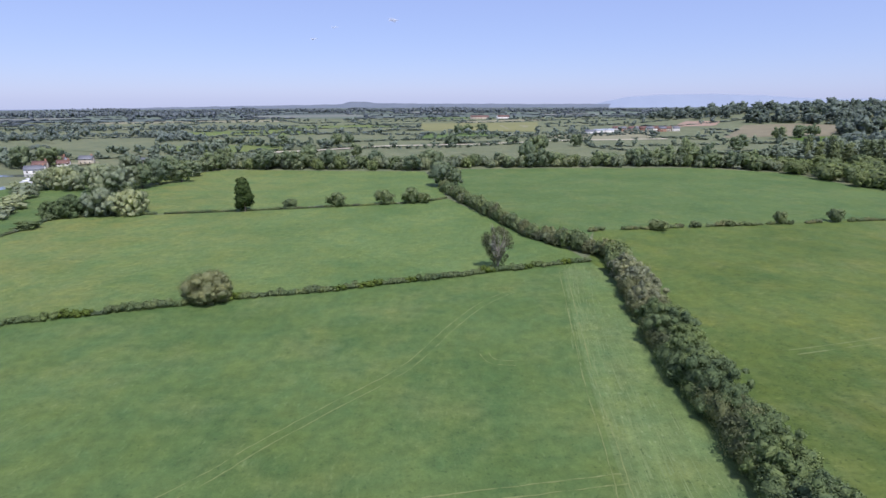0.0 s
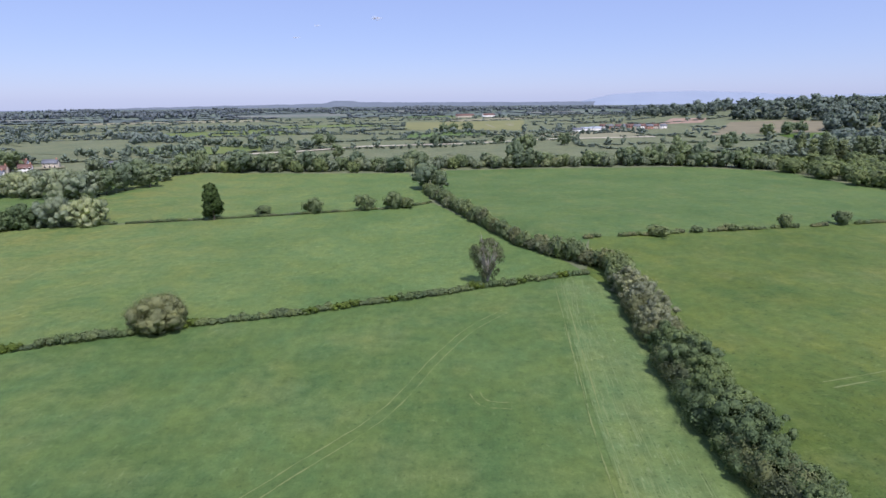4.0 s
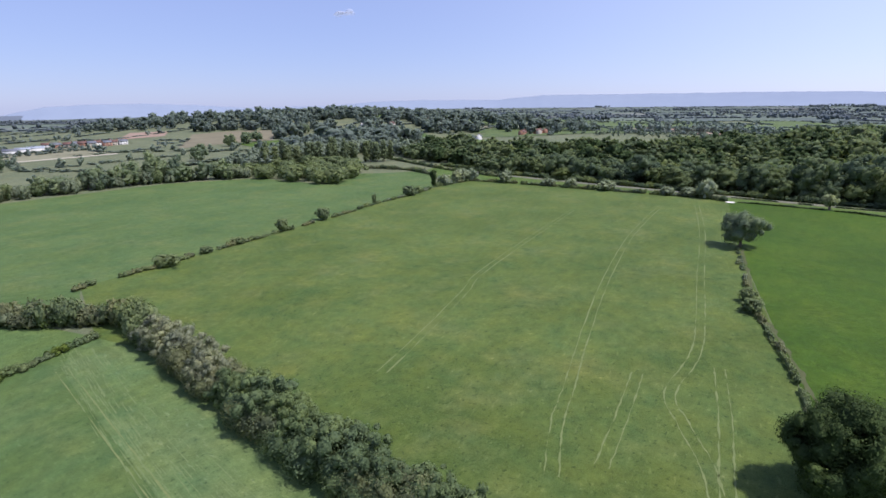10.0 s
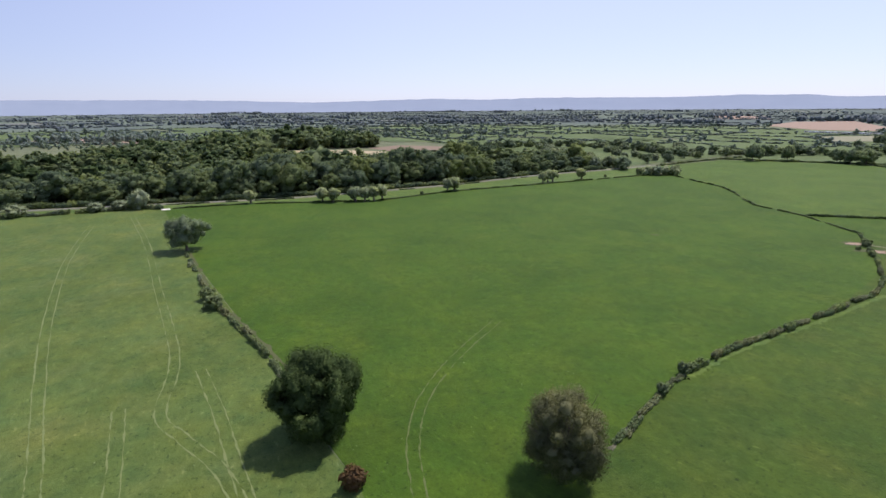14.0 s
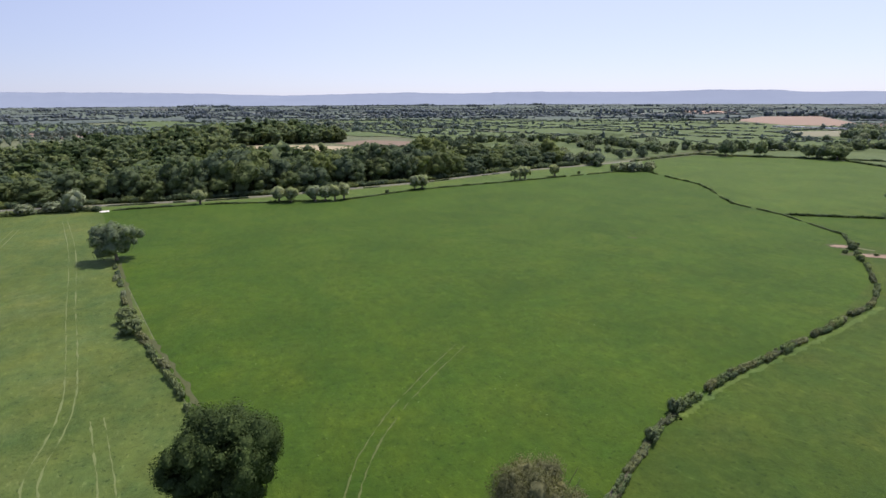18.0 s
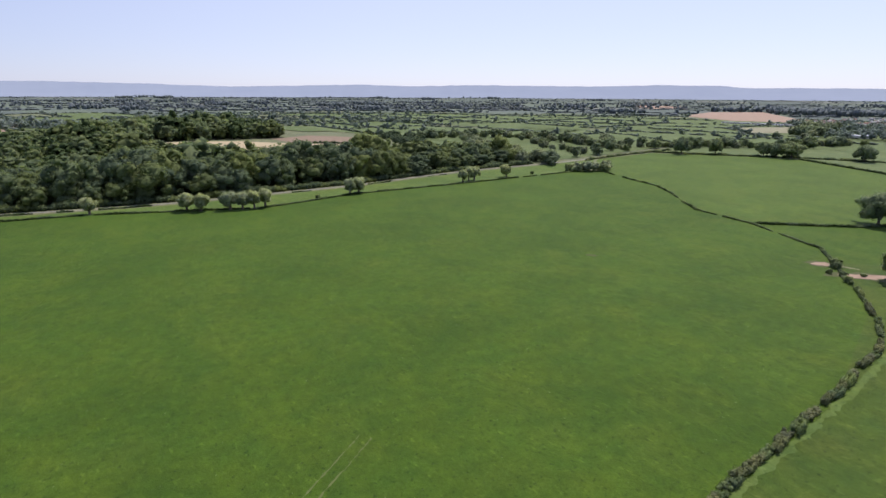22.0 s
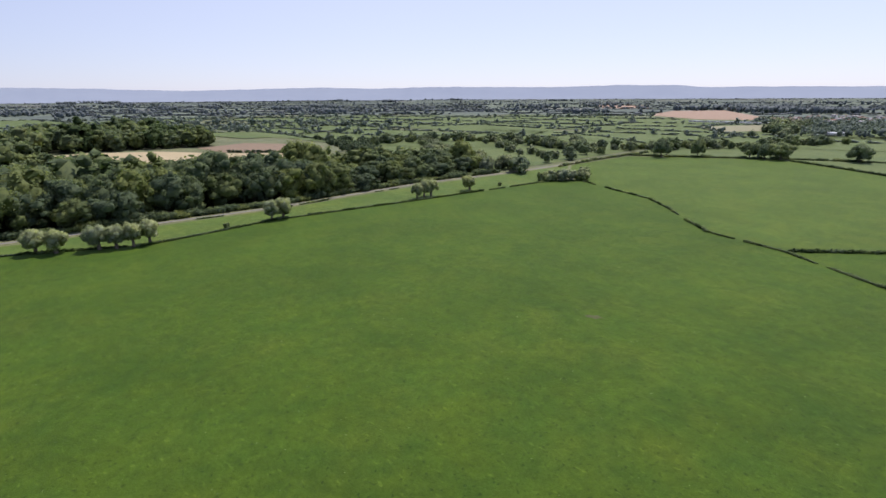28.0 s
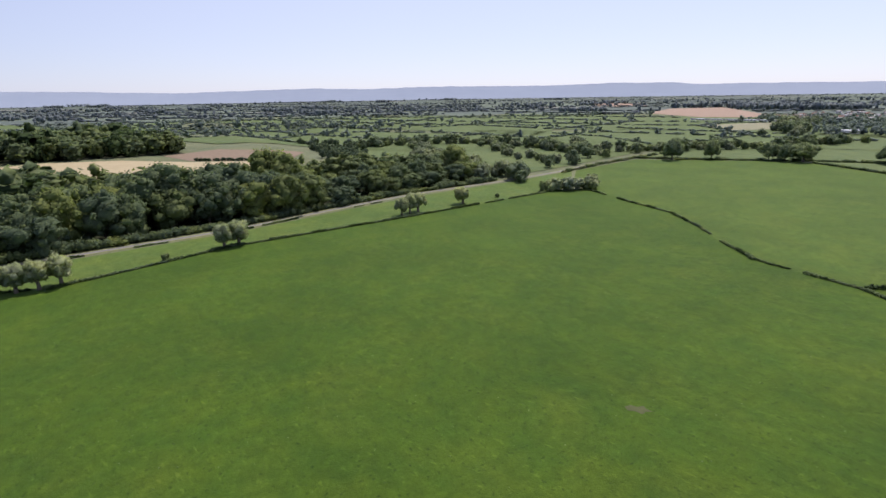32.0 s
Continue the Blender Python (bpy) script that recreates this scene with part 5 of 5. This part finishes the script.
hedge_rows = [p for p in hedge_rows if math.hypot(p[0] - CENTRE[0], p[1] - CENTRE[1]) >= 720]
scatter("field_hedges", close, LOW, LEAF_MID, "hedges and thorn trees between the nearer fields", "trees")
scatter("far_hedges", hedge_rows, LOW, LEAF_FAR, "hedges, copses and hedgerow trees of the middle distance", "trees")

for name, corners, mat, label in (
    ("hill_field_1", [(388, 925), (455, 918), (500, 990), (455, 1030)], EARTH, "reddish bare field on the hillside"),
    ("hill_field_2", [(365, 715), (444, 730), (503, 717), (600, 815), (560, 880), (490, 900)], TAN, "brownish pasture on the hillside"),
    ("hill_field_3", [(423, 645), (513, 600), (537, 668), (516, 703), (445, 715)], GRASS_D, "green pasture below the hill"),
    ("hill_field_4", [(672, 655), (608, 556), (664, 556), (731, 634)], GRASS_A, "green slope between the woods"),
    ("hill_field_5", [(490, 430), (648, 477), (631, 430), (543, 382)], GRASS_B, "pale green field above the wood"),
    ("hill_field_6", [(844, 655), (928, 647), (853, 565), (804, 582)], TAN, "tan pasture beside the hill houses"),
    ("yellow_meadow", [(-29, 1173), (216, 1188), (163, 876), (-18, 914)], BUTTERCUP, "yellowish meadow on the plain"),
    ("olive_meadow", [(-433, 653), (-428, 759), (-355, 751), (-262, 569), (-289, 561), (-380, 586)], GRASS_FAR, "wide olive meadow beyond the willows"),
    ("village_lane", [(-293, 468), (-268, 482), (-260, 469), (-279, 452)], STRAW, "pale lane by the riverside cottages"),
    ("hay_strip", [(634, -759), (596, -891), (513, -740), (538, -679)], STRAW, "pale hay meadow before the holiday park"),
    ("yellow_field", [(245, 752), (287, 742), (331, 862), (280, 862)], STRAW, "straw-yellow field before a village"),
    ("yellow_strip", [(150, 935), (180, 1060), (68, 1095), (70, 948)], STRAW, "yellow strip of hay"),
    ("sand_field", [(1070, 398), (963, 357), (800, 231), (789, 178), (1078, 219), (1168, 369)], EARTH, "sandy pale field beyond the wood"),
    ("tan_field_1", TANFIELD, EARTH, "wide pale tan field"),
    ("tan_field_2", [(1556, -1551), (1400, -1620), (1700, -1950), (1980, -1950)], EARTH, "distant reddish tan field"),
    ("pale_track", [(-159, 546), (-109, 572), (-47, 622), (53, 642), (166, 694), (296, 708), (296, 720), (166, 706), (53, 652), (-47, 634), (-109, 584), (-159, 560)], DRY_HAY, "pale strip of cut hay across the plain"),
):
    draped(name, corners, mat, label, "field", 0.9, 8)

# ---- hills on the horizon ----
RIDGE = [(-60, -1.2), (13, -1.2), (15, -0.45), (17.7, 0.12), (20.8, 0.3), (25.2, 0.36), (29.3, 0.2), (33.5, -0.1), (41.8, -0.02), (47, 0.38), (51, 0.46), (59, 0.42), (61.4, 0.64), (64, 0.84), (67, 0.84), (73.7, 0.84), (84.5, 0.83), (90, 0.74), (96.5, 0.55), (101, 0.65), (109, 0.84), (114, 0.7), (121, 0.85), (133, 0.74), (138.5, 0.87), (143.8, 0.8), (146, 0.6), (150, 0.62), (157, 0.52), (172, 0.45), (200, 0.3)]


def ridge(name, dist, foot, k, drop, mat, label, line=RIDGE):
    az = np.arange(-60, 200, 0.35)
    el = np.interp(az, [r[0] for r in line], [r[1] for r in line])
    rough = np.array([noise.noise((a * 0.9, dist * 0.01, 0)) * 0.05 + noise.noise((a * 4, dist * 0.01, 5)) * 0.02 for a in az])
    z = 50 + np.tan(np.radians((el + rough) * k - drop)) * dist
    a = np.radians(az)
    top = np.stack([CENTRE[0] + dist * np.sin(a), CENTRE[1] + dist * np.cos(a), np.maximum(z, -15)], -1)
    fx, fy = CENTRE[0] + foot * np.sin(a), CENTRE[1] + foot * np.cos(a)
    base = lift(fx, fy) - 2
    mid = np.stack([CENTRE[0] + (dist + foot) / 2 * np.sin(a), CENTRE[1] + (dist + foot) / 2 * np.cos(a), np.maximum(base * 0.55 + z * 0.45, base)], -1)
    low = np.stack([fx, fy, base], -1)
    n = len(az)
    f = [(r * n + i, r * n + i + 1, (r + 1) * n + i + 1, (r + 1) * n + i) for r in range(2) for i in range(n - 1)]
    return tagged(new(name, mesh_from(name, np.concatenate([low, mid, top]), f, [mat], True)), label, "hills", kind="structure")


dots += [(x, y, h, w) for x, y, h, w in clump(980, -1560, 270, 130, 260, 12, 18)]
NEAR_RIDGE = [(-60, -0.88), (-34, -0.86), (-27, -0.72), (-21, -0.64), (-12, -0.56), (-11, -0.5), (-10.4, -0.30), (-8.8, -0.27), (-7.6, -0.42), (-5, -0.5), (0, -0.52), (13, -0.56), (25, -0.6), (55, -0.5), (200, -0.45)]
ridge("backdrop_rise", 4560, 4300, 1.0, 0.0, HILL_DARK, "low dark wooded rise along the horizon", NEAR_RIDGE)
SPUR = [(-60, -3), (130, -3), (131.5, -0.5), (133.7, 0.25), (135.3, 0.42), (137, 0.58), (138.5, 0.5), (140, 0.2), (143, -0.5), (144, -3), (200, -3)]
ridge("backdrop_spur", 4700, 4300, 1.0, 0.0, SPUR_BLUE, "nearer spur of the hills, tinted blue for haze", SPUR)
ridge("backdrop_hills", 4780, 4300, 1.0, 0.0, HILL, "long hills along the horizon, haze blue in their colour")

dots = [p for p in dots if not inside(p[0], p[1], TANFIELD)]
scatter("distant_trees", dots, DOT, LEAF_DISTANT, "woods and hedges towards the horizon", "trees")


# ---- buildings ----
def prism(w, d, h, ridge_h):
    """House body with gables at both ends, along x."""
    v = [(-w / 2, -d / 2, -0.3), (w / 2, -d / 2, -0.3), (w / 2, d / 2, -0.3), (-w / 2, d / 2, -0.3), (-w / 2, -d / 2, h), (w / 2, -d / 2, h), (w / 2, d / 2, h), (-w / 2, d / 2, h), (-w / 2, 0, h + ridge_h), (w / 2, 0, h + ridge_h)]
    f = [(0, 1, 5), (0, 5, 4), (2, 3, 7), (2, 7, 6), (1, 2, 6), (1, 6, 5), (3, 0, 4), (3, 4, 7), (5, 6, 9), (7, 4, 8), (4, 5, 9), (4, 9, 8), (6, 7, 8), (6, 8, 9)]
    return np.array(v, float), np.array(f)


def slab(x0, x1, y0, y1, z0, z1, lift_y0=0.0, lift_y1=0.0):
    v = [(x, y, z + (lift_y0 if y == y0 else lift_y1)) for z in (z0, z1) for x, y in ((x0, y0), (x1, y0), (x1, y1), (x0, y1))]
    q = [(3, 2, 1, 0), (4, 5, 6, 7), (0, 1, 5, 4), (1, 2, 6, 5), (2, 3, 7, 6), (3, 0, 4, 7)]
    return np.array(v, float), np.array([t for a, b, c, d in q for t in ((a, b, c), (a, c, d))])


HOUSE_MESHES = {}


def house(x, y, turn, w, d, h, wall, roof, label, ridge_h=2.6, chimney=True, windows=3, name="house", category="house", group=""):
    key = (w, d, h, wall.name, roof.name, ridge_h, chimney, windows)
    if key not in HOUSE_MESHES:
        one = lambda n, vf, mat: mesh_from(n, vf[0], vf[1], [mat])
        rise = ridge_h * 1.0
        parts = [("wall", one("wall", prism(w, d, h, ridge_h), wall), None)]
        parts.append(("roof", one("roof", slab(-w / 2 - 0.3, w / 2 + 0.3, -d / 2 - 0.35, 0, h - 0.15, h + 0.1, 0, rise + 0.1), roof), None))
        parts.append(("roof", one("roof", slab(-w / 2 - 0.3, w / 2 + 0.3, 0, d / 2 + 0.35, h - 0.15, h + 0.1, rise + 0.1, 0), roof), None))
        if chimney:
            parts.append(("chimney", one("chimney", slab(w / 2 - 1.1, w / 2 - 0.3, -0.45, 0.45, h + ridge_h * 0.5, h + ridge_h + 1.3), BRICK_WALL), 1))
        for i in range(windows):
            wx = -w / 2 + (i + 0.5) * w / windows
            for side in (-1, 1):
                y0 = side * d / 2
                for z in ((0.9, 3.4) if h > 4 else (0.9,)):
                    parts.append(("window", one("window", slab(wx - 0.62, wx + 0.62, min(y0, y0 + side * 0.06), max(y0, y0 + side * 0.06), z - 0.07, z + 1.27), WHITE_WALL), None))
                    parts.append(("pane", one("pane", slab(wx - 0.55, wx + 0.55, min(y0, y0 + side * 0.08), max(y0, y0 + side * 0.08), z, z + 1.2), GLASS), len(parts) - 1))
        if windows:
            parts.append(("door", one("door", slab(0.9, 1.9, -d / 2 - 0.07, -d / 2, 0, 2.05), WOODWORK), None))
        HOUSE_MESHES[key] = parts
    ob = thing(name, label, category, (x, y, float(lift(x, y))), group)
    ob.rotation_euler = (0, 0, radians(turn))
    made = []
    for n, me, under in HOUSE_MESHES[key]:
        made.append(part(n, me, ob if under is None else made[under]))
    return ob


# cottages by the river, with boats
house(-271, 414, 20, 12, 6.5, 3.0, WHITE_WALL, SLATE_ROOF, "low white cottage by the river")
house(-280, 432, 20, 9, 6, 4.2, STONE_WALL, TILE_ROOF, "pinkish stone cottage with a tiled roof")
house(-268, 440, 25, 8, 5.5, 4.2, WHITE_WALL, TILE_ROOF, "white cottage with a dark tiled roof")
house(-288, 462, 10, 12, 7, 4.8, WHITE_WALL, TILE_ROOF, "white gabled house among trees")
house(-270, 470, 8, 10, 6, 4.2, STONE_WALL, SLATE_ROOF, "long stone house with a slate roof")
house(-225, 478, 6, 12, 6, 2.8, STONE_WALL, SLATE_ROOF, "low shed by the village road", 1.4, False, 0, "shed", "shed")
tagged(new("river", ribbon([(-300, 250), (-262, 300), (-244, 345), (-240, 372), (-250, 400), (-300, 400)], 12, 0.06, WATER, "river")), "grey river between willow banks", "water", kind="structure")


def boat(x, y, turn, k):
    ob = thing("boat", "small white boat moored at the river bank", "boat", (x, y, 0.06), "moored boats")
    ob.rotation_euler = (0, 0, radians(turn))
    ob.scale = (k, k, k)
    bow = [(-3.4, -1.1), (1.2, -1.2), (3.6, 0), (1.2, 1.2), (-3.4, 1.1)]
    v = [(a * 0.9, b * 0.75, 0.0) for a, b in bow] + [(a, b, 1.0) for a, b in bow]
    f = [(i, (i + 1) % 5, 5 + (i + 1) % 5) for i in range(5)] + [(i, 5 + (i + 1) % 5, 5 + i) for i in range(5)] + [(5, 6, 7), (5, 7, 8), (5, 8, 9)]
    part("hull", mesh_from("hull", v, f, [BOAT_WHITE]), ob)
    part("cabin", mesh_from("cabin", *slab(-2.0, 1.0, -0.8, 0.8, 1.0, 1.9), [BOAT_WHITE]), ob)
    part("windscreen", mesh_from("windscreen", *slab(1.0, 1.1, -0.7, 0.7, 1.2, 1.8), [GLASS]), ob)


for x, y, a, k in ((-241, 366, 15, 1.2), (-237, 370, 20, 1.1), (-244, 374, 10, 1.3)):
    boat(x, y, a, k)
for x, y, h, w in ((-300, 440, 17, 17), (-288, 452, 16, 16), (-310, 410, 12, 13), (-248, 420, 6, 9), (-225, 450, 9, 12), (-300, 480, 12, 13), (-250, 400, 6, 10), (-220, 395, 7, 11), ):
    plant("field_tree" if h > 11 else "grey_bush", x, y, h, w, "leafy tree round the riverside cottages", group="riverside trees")

# village beyond the plain
for i, (x, y) in enumerate(((231, 826), (246, 838), (262, 846))):
    house(x, y, -25 + 8 * i, 15, 9, 4.0, WHITE_WALL, SHED_ROOF if i else SLATE_ROOF, "long white commercial shed in the village", 1.8, False, 0, "shed", "shed", "village buildings")
for i in range(10):
    house(283 + i * 8.5 + random.uniform(-2, 2), 872 - i * 3 + random.uniform(-4, 4), random.uniform(-30, 10), 10, 7, 4.8, (WHITE_WALL, BRICK_WALL, STONE_WALL)[i % 3], (TILE_ROOF, SLATE_ROOF)[i % 2], "village house in a row", windows=3, group="village buildings")
# farms and houses on the wooded hill
for x, y, a, wall, roof in ((648, 464, 30, WHITE_WALL, SLATE_ROOF), (710, 736, 0, WHITE_WALL, TILE_ROOF), (745, 732, 40, BRICK_WALL, TILE_ROOF), (752, 708, 10, STONE_WALL, TILE_ROOF), (570, 675, -20, BRICK_WALL, TILE_ROOF), (577, 785, 15, WHITE_WALL, SLATE_ROOF), (825, 690, 20, BRICK_WALL, TILE_ROOF), (840, 672, 0, WHITE_WALL, TILE_ROOF), (816, 447, 25, BRICK_WALL, TILE_ROOF), (800, 452, -10, BRICK_WALL, TILE_ROOF), (765, 460, 5, BRICK_WALL, TILE_ROOF), (780, 440, 30, STONE_WALL, TILE_ROOF)):
    house(x, y, a, 14, 8, 5.0, wall, roof, "detached house among trees on the hill", 3.0, windows=4, group="houses on the hill")
# town and holiday homes far off to the south
rt = random.Random(8)
for i in range(46):
    u = rt.random()
    x, y = 500 + 150 * rt.random() + 40 * u, -960 - 300 * u + rt.uniform(-20, 20)
    house(x, y, rt.uniform(0, 180), 9, 6, 4.6, rt.choice((WHITE_WALL, STONE_WALL, STONE_WALL)), rt.choice((TILE_ROOF, SLATE_ROOF, SLATE_ROOF)), "small house at the edge of the town", windows=2, group="town houses")
for i in range(16):
    u = i / 15
    house(735 - 130 * u, -895 - 28 * u + rt.uniform(-3, 3), 48 + rt.uniform(-8, 8), 9, 4, 2.6, WHITE_WALL, SHED_ROOF if i % 3 else SLATE_ROOF, "white static caravan on a holiday park", 0.6, False, 2, "caravan", "caravan", "holiday park")
house(425, -724, 40, 17, 9, 3.2, WHITE_WALL, SHED_ROOF, "pale warehouse among trees", 1.6, False, 0, "warehouse", "warehouse")
house(110, 1430, 5, 46, 14, 5.0, STONE_WALL, TILE_ROOF, "long farm building with a red roof", 4.0, False, 6, "farm_building", "barn")
house(170, 1440, 15, 30, 14, 5.0, WHITE_WALL, TILE_ROOF, "farm building with a red roof", 4.0, False, 4, "farm_building", "barn")
for x, y, h, w in [(430 + rt.random() * 40 + 130 * u, -640 - 300 * u + rt.uniform(-25, 25), rt.uniform(8, 13), rt.uniform(9, 15)) for u in [rt.random() for _ in range(46)]]:
    plant(rt.choice(("field_tree", "grey_bush")), x, y, h, w, "tree between the pasture and the town", group="town trees")
for i in range(24):
    x, y = 300 + 100 * (i / 23) + random.uniform(-4, 4), 452 - 42 * (i / 23) + random.uniform(-8, 8)
    plant("poplar_tree", x, y, random.uniform(17, 23), random.uniform(6.5, 9), group="poplar belt")

# ---- the gateway ----
tagged(new("pale_path", ribbon([(148, -143.5), (145.4, -145.2), (143.3, -146.3), (141, -147)], 1.1, 0.1, STRAW, "path", 8, 0.25)), "pale dusty path at the gateway", "path", kind="structure")

# ---- weeds in the pasture ----
wr = np.random.default_rng(3)
TUFT = [template(100 + i, 1.0, 1.0, 1, 6, 0.4) for i in range(3)]
tufts = [(x, y, h, h * 1.6) for x, y, h in zip(wr.uniform(75, 330, 2600), wr.uniform(-210, 105, 2600), wr.uniform(0.05, 0.17, 2600)) if inside(x, y, FIELDS[5][0])]
scatter("pasture_weeds", tufts, TUFT, LEAF_BIG, "scattered dark tussocks and thistles in the pasture", "weeds")
tufts = [(x, y, h, h * 1.6) for x, y, h in zip(wr.uniform(60, 330, 1300), wr.uniform(60, 260, 1300), wr.uniform(0.06, 0.2, 1300)) if inside(x, y, FIELDS[4][0])]
scatter("hay_weeds", tufts, TUFT, LEAF_HEDGE, "scattered tussocks in the hay field", "weeds")

# ---- small fair-weather clouds ----
def cloud(az, el, width, seed):
    cr = np.random.default_rng(seed)
    d = 4400.0
    a = radians(az)
    c = np.array([CENTRE[0] + d * math.sin(a), CENTRE[1] + d * math.cos(a), 50 + d * math.tan(radians(el))])
    ls = []
    for i in range(8):
        t = cr.uniform(-0.42, 0.42)
        ls.append((t * width * math.cos(a), -t * width * math.sin(a), cr.normal() * width * 0.04, width * cr.uniform(0.08, 0.26), width * cr.uniform(0.08, 0.2), width * cr.uniform(0.04, 0.1)))
    v, f = join([(p * np.array(l[3:]) + np.array(l[:3]), q) for l in ls for p, q in (ball(8, 14),)])
    tagged(new("cloud", mesh_from("cloud", v + c, f, [CLOUD], True)), "faint small white summer cloud", "cloud", kind="structure")


cloud(-5.9, 7.4, 120, 1)
cloud(-13.5, 5.6, 60, 2)
cloud(-11.4, 6.7, 50, 3)
cloud(43.5, 8.7, 190, 4)
